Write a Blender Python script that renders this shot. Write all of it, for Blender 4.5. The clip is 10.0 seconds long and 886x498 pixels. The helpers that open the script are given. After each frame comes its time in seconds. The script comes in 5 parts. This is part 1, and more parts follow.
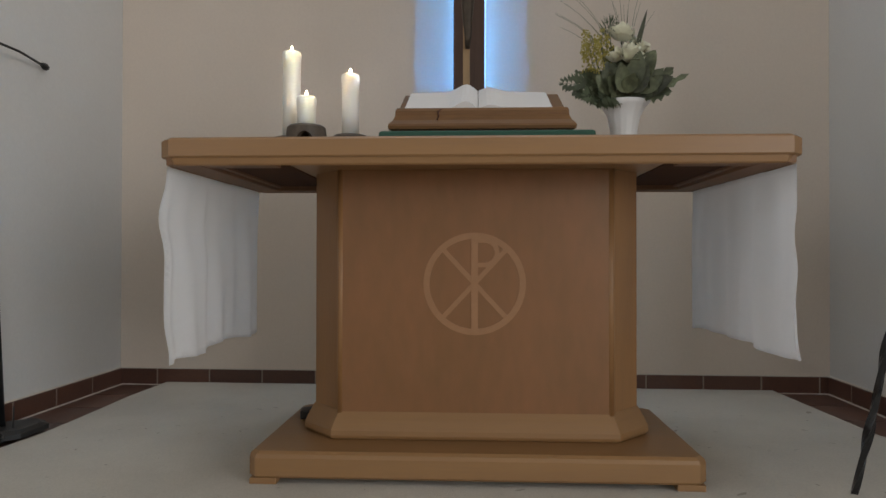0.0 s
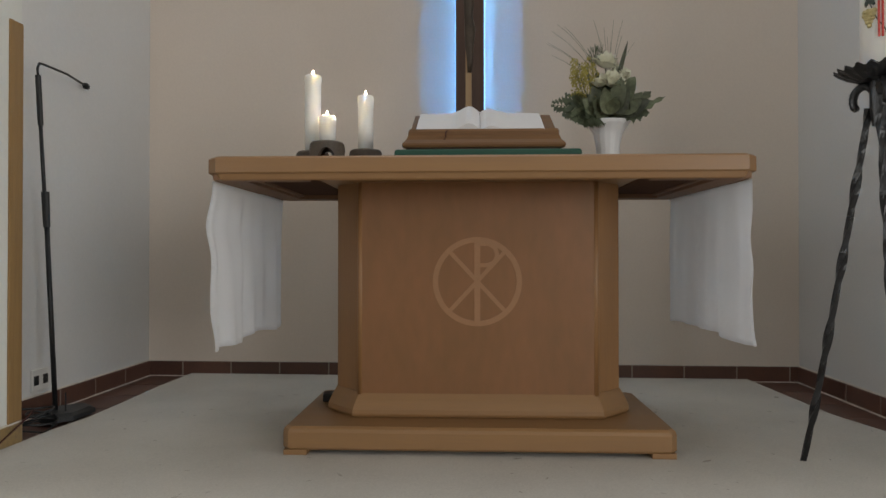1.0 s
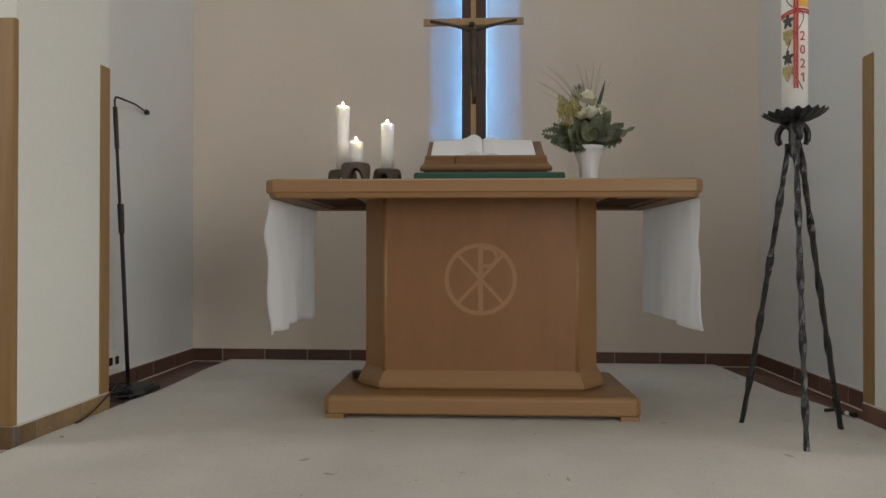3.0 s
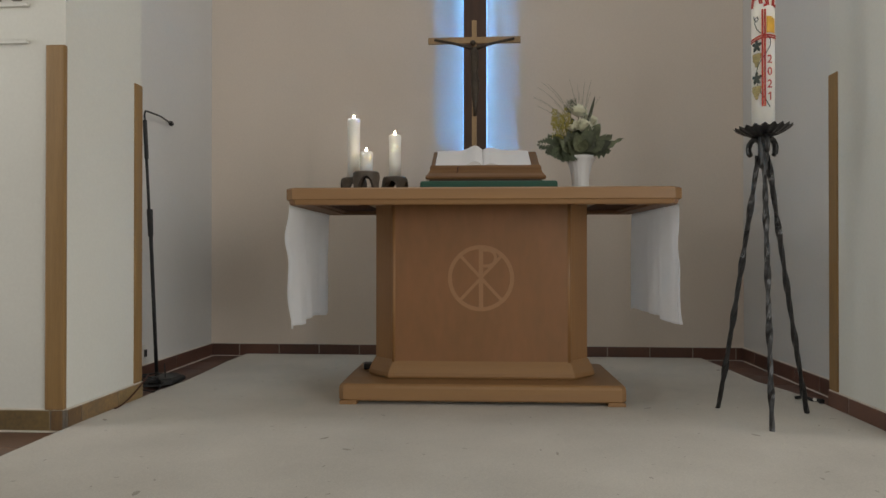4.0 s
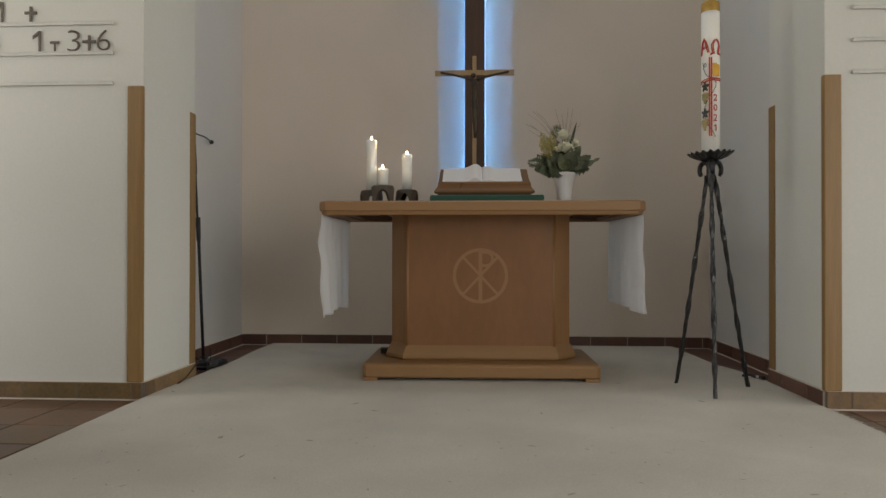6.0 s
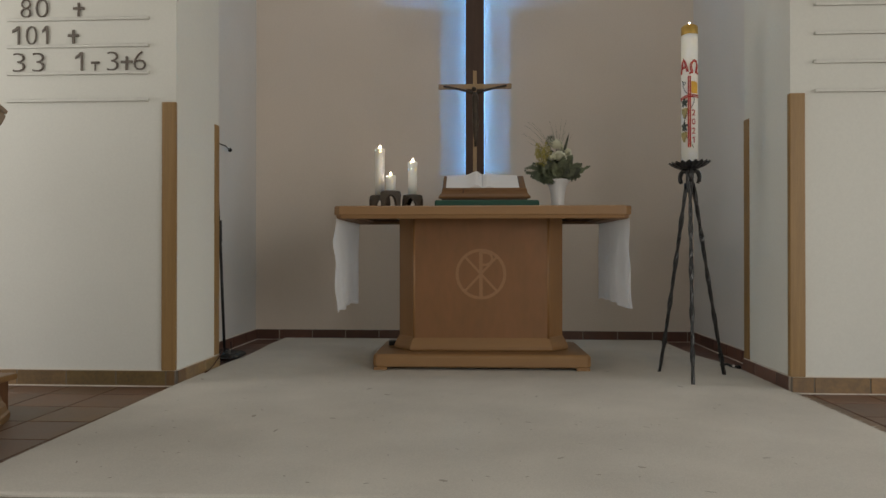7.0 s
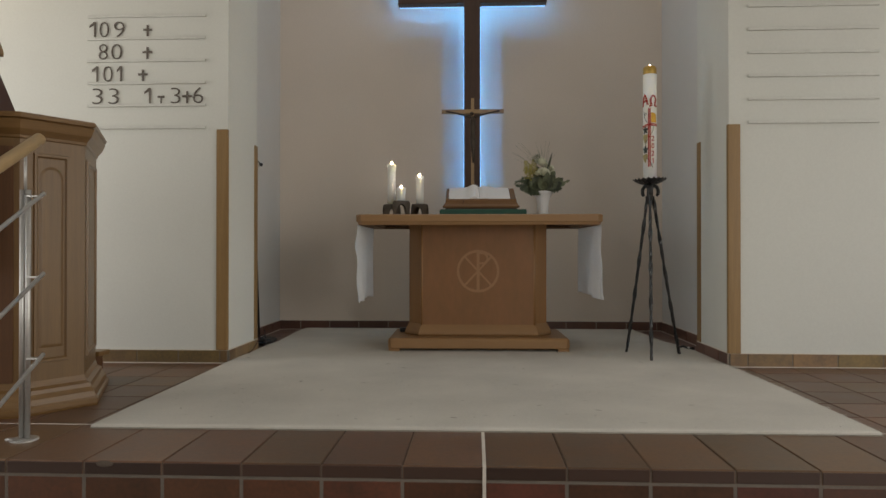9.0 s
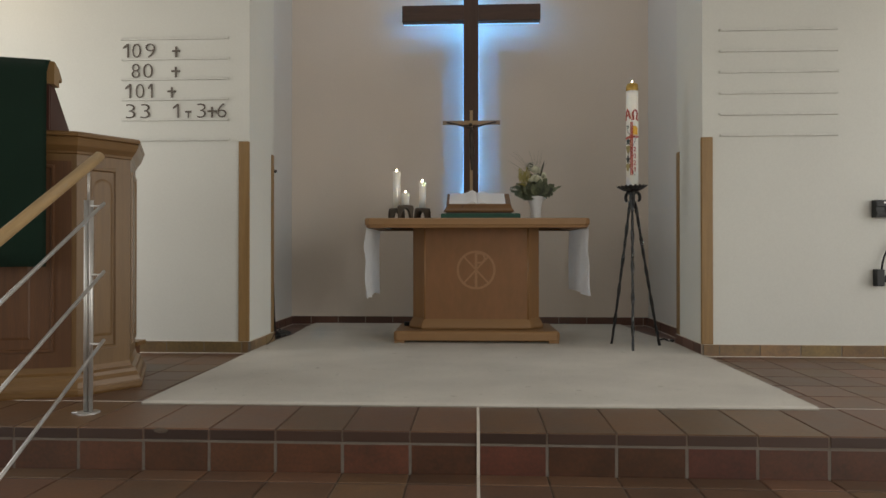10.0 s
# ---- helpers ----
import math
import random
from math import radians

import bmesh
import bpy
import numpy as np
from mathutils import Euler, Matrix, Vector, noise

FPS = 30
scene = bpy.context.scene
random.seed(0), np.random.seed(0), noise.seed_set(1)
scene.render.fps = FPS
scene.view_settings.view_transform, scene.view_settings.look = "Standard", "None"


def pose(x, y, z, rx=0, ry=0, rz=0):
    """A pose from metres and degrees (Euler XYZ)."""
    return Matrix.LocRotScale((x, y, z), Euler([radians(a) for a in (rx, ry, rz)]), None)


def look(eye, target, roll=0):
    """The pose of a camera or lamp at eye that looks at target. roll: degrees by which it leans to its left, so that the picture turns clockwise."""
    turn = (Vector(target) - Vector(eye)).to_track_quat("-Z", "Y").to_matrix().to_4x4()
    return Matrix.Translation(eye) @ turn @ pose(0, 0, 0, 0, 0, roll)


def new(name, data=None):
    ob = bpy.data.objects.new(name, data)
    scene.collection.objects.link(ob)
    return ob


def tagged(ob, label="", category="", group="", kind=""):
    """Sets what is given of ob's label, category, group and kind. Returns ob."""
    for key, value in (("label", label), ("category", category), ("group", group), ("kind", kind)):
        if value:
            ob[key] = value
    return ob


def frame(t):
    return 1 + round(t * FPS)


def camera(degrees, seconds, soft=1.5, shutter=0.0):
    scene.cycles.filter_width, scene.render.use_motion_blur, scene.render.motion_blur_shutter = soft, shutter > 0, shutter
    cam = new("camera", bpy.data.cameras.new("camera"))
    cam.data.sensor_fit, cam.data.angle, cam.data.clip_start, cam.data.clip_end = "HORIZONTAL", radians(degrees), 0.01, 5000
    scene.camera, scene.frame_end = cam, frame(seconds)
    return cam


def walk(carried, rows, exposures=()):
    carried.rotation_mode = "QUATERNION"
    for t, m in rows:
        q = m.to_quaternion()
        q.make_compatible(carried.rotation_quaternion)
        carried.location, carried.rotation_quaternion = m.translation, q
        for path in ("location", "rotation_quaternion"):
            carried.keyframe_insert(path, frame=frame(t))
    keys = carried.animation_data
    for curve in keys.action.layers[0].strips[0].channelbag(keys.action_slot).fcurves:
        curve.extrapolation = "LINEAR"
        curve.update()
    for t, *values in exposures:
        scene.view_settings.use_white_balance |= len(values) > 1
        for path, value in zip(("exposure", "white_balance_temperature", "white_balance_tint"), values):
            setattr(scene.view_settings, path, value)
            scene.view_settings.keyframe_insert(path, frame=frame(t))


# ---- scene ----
cam = camera(65.8, 10.0)
PATH = [
    (0, (0.107, 0.072, 0.608), (-0.024, 2.068, 0.626), 0.1),
    (0.5, (0.092, -0.069, 0.604), (-0.026, 1.928, 0.628), 0.1),
    (1, (0.092, -0.211, 0.613), (-0.028, 1.786, 0.631), 0.0),
    (1.5, (0.099, -0.335, 0.614), (-0.025, 1.661, 0.635), 0.1),
    (2, (0.086, -0.463, 0.619), (-0.03, 1.534, 0.636), 0.1),
    (2.5, (0.086, -0.587, 0.625), (-0.033, 1.409, 0.639), 0.1),
    (4, (0.1, -0.968, 0.636), (-0.031, 1.028, 0.648), -0.0),
    (4.5, (0.097, -1.102, 0.639), (-0.031, 0.894, 0.651), -0.0),
    (5, (0.094, -1.242, 0.643), (-0.031, 0.754, 0.654), -0.1),
    (5.5, (0.096, -1.388, 0.643), (-0.029, 0.608, 0.656), -0.0),
    (7, (0.073, -1.864, 0.648), (-0.039, 0.133, 0.659), -0.0),
    (7.5, (0.071, -2.031, 0.645), (-0.039, -0.034, 0.658), -0.0),
    (8, (0.069, -2.216, 0.642), (-0.037, -0.219, 0.656), 0.0),
    (8.5, (0.056, -2.403, 0.642), (-0.043, -0.405, 0.657), 0.0),
    (9, (0.049, -2.6, 0.647), (-0.044, -0.602, 0.66), 0.0),
    (9.5, (0.061, -2.805, 0.648), (-0.034, -0.807, 0.661), 0.0),
    (10, (0.069, -3.016, 0.654), (-0.027, -1.019, 0.665), 0.0),
]
walk(cam, [(t, look(eye, target, roll)) for t, eye, target, roll in PATH],
     exposures=((0.0, 0.20, 6420, 9.5), (1.5, 0.20, 6470, 8.5), (2.5, 0.18, 6550, 8.5), (5.0, -0.01, 6750, 8.5), (7.5, -0.26, 6830, 8.5), (8.5, -0.28, 6810, 8.5), (10.0, -0.21, 6780, 8.5)))

# ---- world and large lights ----
world = bpy.data.worlds.new("sky")
scene.world = world
world.use_nodes = True
_nt = world.node_tree
_sky = _nt.nodes.new("ShaderNodeTexSky")
_sky.sky_type = "NISHITA"
_sky.sun_disc = False
_sky.sun_elevation = radians(35)
_sky.sun_rotation = radians(100)
_nt.links.new(_sky.outputs["Color"], _nt.nodes["Background"].inputs["Color"])
_nt.nodes["Background"].inputs["Strength"].default_value = 0.1


def area_lamp(name, eye, target, sx, sy, watts, colour):
    data = bpy.data.lights.new(name, "AREA")
    data.shape, data.size, data.size_y = "RECTANGLE", sx, sy
    data.energy, data.color = watts, colour
    ob = new(name, data)
    ob.matrix_world = look(eye, target)
    return ob


def point_lamp(name, place, watts, colour, radius):
    data = bpy.data.lights.new(name, "POINT")
    data.energy, data.color, data.shadow_soft_size = watts, colour, radius
    ob = new(name, data)
    ob.location = place
    return ob


TOP = 4.3
DAY = (0.95, 0.93, 0.915)
WARM = (1.0, 0.80, 0.55)
WIN_Y = (0.1, -2.9, -5.9)
for wy, right, left in zip(WIN_Y, (26, 80, 84), (46, 36, 32)):
    area_lamp("window_light", (3.72, wy, 1.35), (0, wy, 1.2), 2.2, 2.3, right, DAY)
    area_lamp("window_light", (-3.72, wy, 1.35), (0, wy, 1.2), 2.2, 2.3, left, DAY)
# added cool fill from overhead to brighten the recess; no known source
area_lamp("recess_fill_light", (0.0, 2.25, TOP - 0.02), (0.0, 2.25, 0), 2.2, 1.2, 13.5, (0.88, 0.93, 1.0))
point_lamp("wall_lamp_light", (-3.0, 0.85, 2.5), 4, WARM, 0.09)
point_lamp("wall_lamp_light", (3.3, 0.85, 2.45), 1.0, WARM, 0.09)

# ---- materials ----


def mat(name, colour, rough=0.6, vary=0.12, scale=6.0, fine=60.0, bump=0.15, metal=0.0, stretch=(1, 1, 1), tint=None,
        rand=0.0, hue=0.0, sss=0.0, coat=0.0, spec=0.5, dist=0.004):
    """A procedural surface: a base colour varied at two scales, with fine relief."""
    m = bpy.data.materials.new(name)
    m.use_nodes = True
    nt = m.node_tree
    bsdf = nt.nodes["Principled BSDF"]
    co = nt.nodes.new("ShaderNodeTexCoord")
    mp = nt.nodes.new("ShaderNodeMapping")
    mp.inputs["Scale"].default_value = stretch
    nt.links.new(co.outputs["Object"], mp.inputs["Vector"])
    info = nt.nodes.new("ShaderNodeObjectInfo")
    add = nt.nodes.new("ShaderNodeVectorMath")
    add.operation = "MULTIPLY_ADD"
    nt.links.new(info.outputs["Random"], add.inputs[0])
    add.inputs[1].default_value = (17, 31, 47)
    nt.links.new(mp.outputs["Vector"], add.inputs[2])
    big = nt.nodes.new("ShaderNodeTexNoise")
    big.inputs["Scale"].default_value = scale
    big.inputs["Detail"].default_value = 5
    small = nt.nodes.new("ShaderNodeTexNoise")
    small.inputs["Scale"].default_value = fine
    small.inputs["Detail"].default_value = 4
    for n in (big, small):
        nt.links.new(add.outputs["Vector"], n.inputs["Vector"])
    mixf = nt.nodes.new("ShaderNodeMix")
    mixf.data_type = "FLOAT"
    mixf.inputs[0].default_value = 0.4
    nt.links.new(big.outputs["Fac"], mixf.inputs[2])
    nt.links.new(small.outputs["Fac"], mixf.inputs[3])
    ramp = nt.nodes.new("ShaderNodeValToRGB")
    other = tint or tuple(c * (1 - 2.2 * vary) for c in colour)
    light = tuple(min(1, c * (1 + vary)) for c in colour)
    ramp.color_ramp.elements[0].position, ramp.color_ramp.elements[1].position = 0.3, 0.7
    ramp.color_ramp.elements[0].color = (*other, 1)
    ramp.color_ramp.elements[1].color = (*light, 1)
    nt.links.new(mixf.outputs[0], ramp.inputs["Fac"])
    out = ramp.outputs["Color"]
    if rand:
        hsv = nt.nodes.new("ShaderNodeHueSaturation")
        rng = nt.nodes.new("ShaderNodeMapRange")
        rng.inputs["To Min"].default_value, rng.inputs["To Max"].default_value = 1 - rand, 1 + rand
        nt.links.new(info.outputs["Random"], rng.inputs["Value"])
        nt.links.new(rng.outputs["Result"], hsv.inputs["Value"])
        if hue:
            # a second, independent value from the same random number
            mul = nt.nodes.new("ShaderNodeMath")
            mul.operation = "MULTIPLY"
            mul.inputs[1].default_value = 13.7
            frac = nt.nodes.new("ShaderNodeMath")
            frac.operation = "FRACT"
            hr = nt.nodes.new("ShaderNodeMapRange")
            hr.inputs["To Min"].default_value, hr.inputs["To Max"].default_value = 0.5 - 0.35 * hue, 0.5 + hue
            nt.links.new(info.outputs["Random"], mul.inputs[0])
            nt.links.new(mul.outputs[0], frac.inputs[0])
            nt.links.new(frac.outputs[0], hr.inputs["Value"])
            nt.links.new(hr.outputs["Result"], hsv.inputs["Hue"])
        nt.links.new(out, hsv.inputs["Color"])
        out = hsv.outputs["Color"]
    nt.links.new(out, bsdf.inputs["Base Color"])
    rr = nt.nodes.new("ShaderNodeMapRange")
    rr.inputs["To Min"].default_value, rr.inputs["To Max"].default_value = max(0.02, rough - 0.08), min(1, rough + 0.08)
    nt.links.new(big.outputs["Fac"], rr.inputs["Value"])
    nt.links.new(rr.outputs["Result"], bsdf.inputs["Roughness"])
    bsdf.inputs["Metallic"].default_value = metal
    bsdf.inputs["Specular IOR Level"].default_value = spec
    if sss:
        bsdf.inputs["Subsurface Weight"].default_value = sss
        bsdf.inputs["Subsurface Radius"].default_value = (0.014, 0.012, 0.010)
        bsdf.inputs["Subsurface Scale"].default_value = 1.0
    if coat:
        bsdf.inputs["Coat Weight"].default_value = coat
        bsdf.inputs["Coat Roughness"].default_value = 0.25
    if bump:
        bp = nt.nodes.new("ShaderNodeBump")
        bp.inputs["Strength"].default_value = bump
        bp.inputs["Distance"].default_value = dist
        nt.links.new(mixf.outputs[0], bp.inputs["Height"])
        nt.links.new(bp.outputs["Normal"], bsdf.inputs["Normal"])
    return m


def glow(name, colour, strength):
    m = bpy.data.materials.new(name)
    m.use_nodes = True
    nt = m.node_tree
    nt.nodes.remove(nt.nodes["Principled BSDF"])
    e = nt.nodes.new("ShaderNodeEmission")
    e.inputs["Color"].default_value = (*colour, 1)
    e.inputs["Strength"].default_value = strength
    nt.links.new(e.outputs["Emission"], nt.nodes["Material Output"].inputs["Surface"])
    return m


M_PLASTER = mat("white_plaster", (0.645, 0.648, 0.604), 0.9, 0.03, 1.3, 90, 0.10, dist=0.002)
M_BACKPAINT = mat("beige_plaster", (0.735, 0.648, 0.565), 0.9, 0.03, 1.3, 90, 0.2, dist=0.002)
M_SIDEPAINT = mat("cool_white_plaster", (0.62, 0.612, 0.595), 0.9, 0.03, 1.3, 90, 0.2, dist=0.002)
M_CEIL = mat("ceiling_paint", (0.58, 0.565, 0.53), 0.9, 0.03, 1.0, 40, 0.1)
M_OAK = mat("oak", (0.234, 0.101, 0.037), 0.45, 0.04, 2.2, 9, 0.02, stretch=(4, 4, 1.4), tint=(0.185, 0.086, 0.028), coat=0.2)
# base colour raised to stand in for side light on the pedestal's chamfers
M_OAKUP = mat("oak_upright_brightened", (0.295, 0.150, 0.058), 0.5, 0.05, 2.0, 20, 0.03, stretch=(9, 9, 0.6), tint=(0.24, 0.124, 0.048), coat=0.1)
M_OAKX = mat("oak_lengthwise", (0.262, 0.140, 0.051), 0.5, 0.06, 2.0, 20, 0.03, stretch=(0.6, 9, 9), tint=(0.240, 0.130, 0.055), coat=0.25)
M_OAKSTRIP = mat("oak_strip", (0.275, 0.168, 0.066), 0.5, 0.10, 3.0, 26, 0.08, stretch=(20, 20, 0.8), tint=(0.215, 0.125, 0.046))
# two darkened oak colours: the shade beneath the tabletop is in the paint
M_UNDERSHADE = mat("board_in_painted_shade", (0.085, 0.043, 0.026), 0.9, 0.1, 2.0, 20, 0.03, stretch=(0.6, 9, 9), spec=0.1)
M_UNDER = mat("oak_in_painted_shade", (0.21, 0.108, 0.052), 0.6, 0.1, 2.0, 20, 0.03, stretch=(0.6, 9, 9))
M_INLAY = mat("pale_inlay", (0.315, 0.162, 0.076), 0.45, 0.06, 8, 60, 0.02)
M_PULPIT = mat("pulpit_oak", (0.162, 0.090, 0.031), 0.45, 0.14, 3.0, 22, 0.1, stretch=(16, 16, 0.7), tint=(0.115, 0.060, 0.019), coat=0.2)
M_PULPITX = mat("pulpit_oak_lengthwise", (0.185, 0.102, 0.036), 0.42, 0.14, 3.0, 22, 0.08, stretch=(1.1, 1.1, 16), tint=(0.128, 0.066, 0.021), coat=0.2)
M_REDOAK = mat("reddish_oak", (0.115, 0.050, 0.019), 0.5, 0.14, 3.0, 22, 0.08, stretch=(16, 16, 0.7), tint=(0.075, 0.032, 0.013), coat=0.1)
M_MAHOG = mat("reddish_wood", (0.062, 0.020, 0.013), 0.6, 0.14, 3.0, 22, 0.08, stretch=(16, 16, 0.8), spec=0.3)
M_DARKWOOD = mat("dark_walnut", (0.07, 0.036, 0.023), 0.5, 0.14, 3.0, 24, 0.08, stretch=(16, 16, 0.8))
M_DARKWOODX = mat("dark_walnut_lengthwise", (0.07, 0.036, 0.023), 0.5, 0.14, 3.0, 24, 0.08, stretch=(0.8, 16, 16))
M_STAND = mat("brown_desk_wood", (0.165, 0.080, 0.027), 0.6, 0.14, 3.0, 24, 0.06, stretch=(0.8, 16, 16), coat=0.05)
M_CRUX = mat("pale_cross_wood", (0.36, 0.24, 0.125), 0.5, 0.12, 3.0, 30, 0.06, stretch=(16, 16, 1))
M_BRONZE = mat("dark_bronze", (0.07, 0.055, 0.042), 0.5, 0.2, 20, 120, 0.2, metal=0.6)
M_IRON = mat("black_wrought_iron", (0.012, 0.012, 0.013), 0.30, 0.25, 14, 120, 0.5)
M_BLACK = mat("black_plastic", (0.012, 0.013, 0.014), 0.5, 0.15, 20, 120, 0.1)
M_STEEL = mat("brushed_steel", (0.58, 0.57, 0.55), 0.42, 0.06, 20, 150, 0.04, metal=0.75, stretch=(1, 1, 8))
M_RAILWOOD = mat("beech_rail", (0.40, 0.27, 0.13), 0.45, 0.1, 4, 30, 0.05, stretch=(16, 1, 1))
M_LINEN = mat("white_linen", (0.95, 0.96, 0.98), 0.9, 0.03, 5, 350, 0.25, dist=0.001)
# thin linen lets some light through
_nt = M_LINEN.node_tree
_tr = _nt.nodes.new("ShaderNodeBsdfTranslucent")
_tr.inputs["Color"].default_value = (0.92, 0.93, 0.96, 1)
_mx = _nt.nodes.new("ShaderNodeMixShader")
_mx.inputs["Fac"].default_value = 0.38
_nt.links.new(_nt.nodes["Principled BSDF"].outputs["BSDF"], _mx.inputs[1])
_nt.links.new(_tr.outputs["BSDF"], _mx.inputs[2])
_nt.links.new(_mx.outputs["Shader"], _nt.nodes["Material Output"].inputs["Surface"])
M_CARPET = mat("cream_wool_carpet", (0.575, 0.548, 0.490), 1.0, 0.11, 1.8, 240, 0.8, dist=0.004)
M_BACKING = mat("carpet_backing", (0.30, 0.275, 0.23), 1.0, 0.15, 30, 260, 0.5)
M_FLECK = mat("grey_fleck", (0.37, 0.345, 0.295), 1.0, 0.1, 20, 260, 0.4)
M_FLOORTILE = mat("brown_quarry_tile", (0.142, 0.070, 0.038), 0.42, 0.18, 5, 70, 0.14, tint=(0.094, 0.056, 0.037), rand=0.22, hue=0.016)
M_STEPTILE = mat("red_clinker", (0.102, 0.035, 0.021), 0.38, 0.22, 6, 70, 0.14, tint=(0.052, 0.026, 0.018), rand=0.34, hue=0.016)
M_SKIRTDARK = mat("dark_red_clinker", (0.112, 0.050, 0.032), 0.42, 0.18, 7, 70, 0.1, tint=(0.085, 0.044, 0.034), rand=0.2)
M_SKIRTOCHRE = mat("ochre_clinker", (0.215, 0.13, 0.053), 0.42, 0.2, 7, 70, 0.1, tint=(0.12, 0.08, 0.048), rand=0.34, hue=0.014)
M_RIM = mat("dark_brown_clinker", (0.044, 0.022, 0.015), 0.42, 0.2, 6, 70, 0.14, tint=(0.05, 0.03, 0.023), rand=0.25)
M_JOINT = mat("pale_mortar", (0.36, 0.30, 0.25), 0.95, 0.1, 12, 150, 0.2)
M_GROUT = mat("grey_grout", (0.165, 0.14, 0.115), 0.95, 0.1, 12, 150, 0.3)
M_BED = mat("dark_grout", (0.115, 0.088, 0.068), 0.95, 0.1, 12, 150, 0.3)
M_SEAL = mat("pale_sealant", (0.62, 0.57, 0.50), 0.7, 0.06, 12, 150, 0.1)
M_WAX = mat("ivory_wax", (0.97, 0.935, 0.865), 0.45, 0.02, 8, 60, 0.03, sss=0.9)
M_WAX.node_tree.nodes["Principled BSDF"].inputs["Subsurface Radius"].default_value = (0.055, 0.050, 0.043)
M_GOLD = mat("gold_wax", (0.52, 0.33, 0.08), 0.4, 0.15, 20, 100, 0.1, metal=0.5)
M_REDWAX = mat("red_wax", (0.50, 0.045, 0.03), 0.5, 0.12, 20, 100, 0.05)
M_YELLOWWAX = mat("yellow_wax", (0.75, 0.42, 0.04), 0.5, 0.1, 20, 100, 0.05)
M_GREENWAX = mat("dark_green_wax", (0.03, 0.045, 0.035), 0.5, 0.1, 20, 100, 0.05)
M_GRAPE = mat("pale_gold_wax", (0.50, 0.42, 0.20), 0.4, 0.2, 30, 100, 0.1, metal=0.3)
M_CERAMIC = mat("brown_stoneware", (0.115, 0.090, 0.068), 0.55, 0.2, 16, 90, 0.25)
M_GREENBOOK = mat("green_cloth", (0.012, 0.066, 0.042), 0.7, 0.12, 10, 260, 0.2)
M_GREENCLOTH = mat("dark_green_cloth", (0.012, 0.042, 0.026), 0.9, 0.1, 4, 300, 0.2)
M_GOLDCLOTH = mat("gold_thread", (0.45, 0.34, 0.06), 0.6, 0.1, 20, 300, 0.2)
M_PAPER = mat("white_paper", (0.72, 0.71, 0.71), 0.85, 0.02, 6, 120, 0.03)
M_VASE = mat("white_porcelain", (0.78, 0.79, 0.80), 0.42, 0.02, 10, 60, 0.02)
M_LEAF = mat("green_leaf", (0.128, 0.148, 0.086), 0.55, 0.35, 14, 80, 0.3, rand=0.5)
M_FERN = mat("fern_leaf", (0.095, 0.118, 0.068), 0.6, 0.25, 14, 80, 0.2, rand=0.2)
M_YELLOW = mat("goldenrod_bloom", (0.44, 0.38, 0.09), 0.8, 0.25, 60, 200, 0.2)
M_ROSE = mat("cream_petal", (0.82, 0.81, 0.66), 0.6, 0.06, 20, 90, 0.05, rand=0.06)
M_GRASS = mat("grass_blade", (0.13, 0.15, 0.07), 0.6, 0.2, 20, 100, 0.1)
M_BROWNLETTER = mat("grey_brown_number", (0.12, 0.098, 0.08), 0.6, 0.1, 20, 100, 0.1)
M_RAILPAINT = mat("white_rail_paint", (0.62, 0.62, 0.58), 0.6, 0.04, 20, 100, 0.05)
M_SOCKET = mat("white_plastic", (0.62, 0.61, 0.58), 0.4, 0.04, 20, 100, 0.02)
M_WICK = mat("burnt_wick", (0.02, 0.017, 0.015), 0.9, 0.1, 40, 100, 0.1)
M_FLAME = glow("flame", (1.0, 0.81, 0.60), 120)
M_LED = glow("blue_led", (0.10, 0.43, 1.0), 41)
# emission that imitates strip light caught on the cross's edges
M_EDGEGLOW = glow("blue_edge_glow", (0.33, 0.62, 1.0), 1.35)

# ---- mesh helpers ----


def link_mesh(name, bm, material):
    bmesh.ops.recalc_face_normals(bm, faces=bm.faces[:])
    me = bpy.data.meshes.new(name)
    bm.to_mesh(me)
    bm.free()
    me.materials.append(material)
    return me


def part(name, bm, material, parent=None, label="", smooth=False):
    """Links a bmesh as one mesh object under a thing, a part or nothing."""
    me = link_mesh(name, bm, material)
    if smooth:
        for p in me.polygons:
            p.use_smooth = True
    ob = new(name, me)
    if parent:
        ob.parent = parent
    if label:
        ob["label"] = label
    return ob


def thing(name, place, label, category, group="", kind="", turn=0):
    ob = new(name)
    ob.matrix_basis = pose(*place, 0, 0, turn)
    return tagged(ob, label, category, group, kind)


def box(x0, x1, y0, y1, z0, z1, bevel=0.0, segs=2, bm=None):
    made = bmesh.new()
    bmesh.ops.create_cube(made, size=1)
    for v in made.verts:
        v.co = Vector((x0 + (v.co.x + 0.5) * (x1 - x0), y0 + (v.co.y + 0.5) * (y1 - y0), z0 + (v.co.z + 0.5) * (z1 - z0)))
    if bevel:
        bmesh.ops.bevel(made, geom=made.edges[:], offset=bevel, segments=segs, profile=0.6, affect="EDGES")
    return merged(bm, made)


def merged(bm, made):
    if bm is None:
        return made
    me = bpy.data.meshes.new("scratch")
    made.to_mesh(me)
    made.free()
    bm.from_mesh(me)
    bpy.data.meshes.remove(me)
    return bm


def loft(rings, bm=None, close=True, caps=True):
    """Skins rings of equally many points; close: each ring is a loop."""
    made = bmesh.new()
    rows = [[made.verts.new(p) for p in ring] for ring in rings]
    n = len(rows[0])
    for a, b in zip(rows, rows[1:]):
        for i in range(n if close else n - 1):
            j = (i + 1) % n
            made.faces.new((a[i], a[j], b[j], b[i]))
    if caps and close:
        made.faces.new(rows[0][::-1])
        made.faces.new(rows[-1])
    return merged(bm, made)


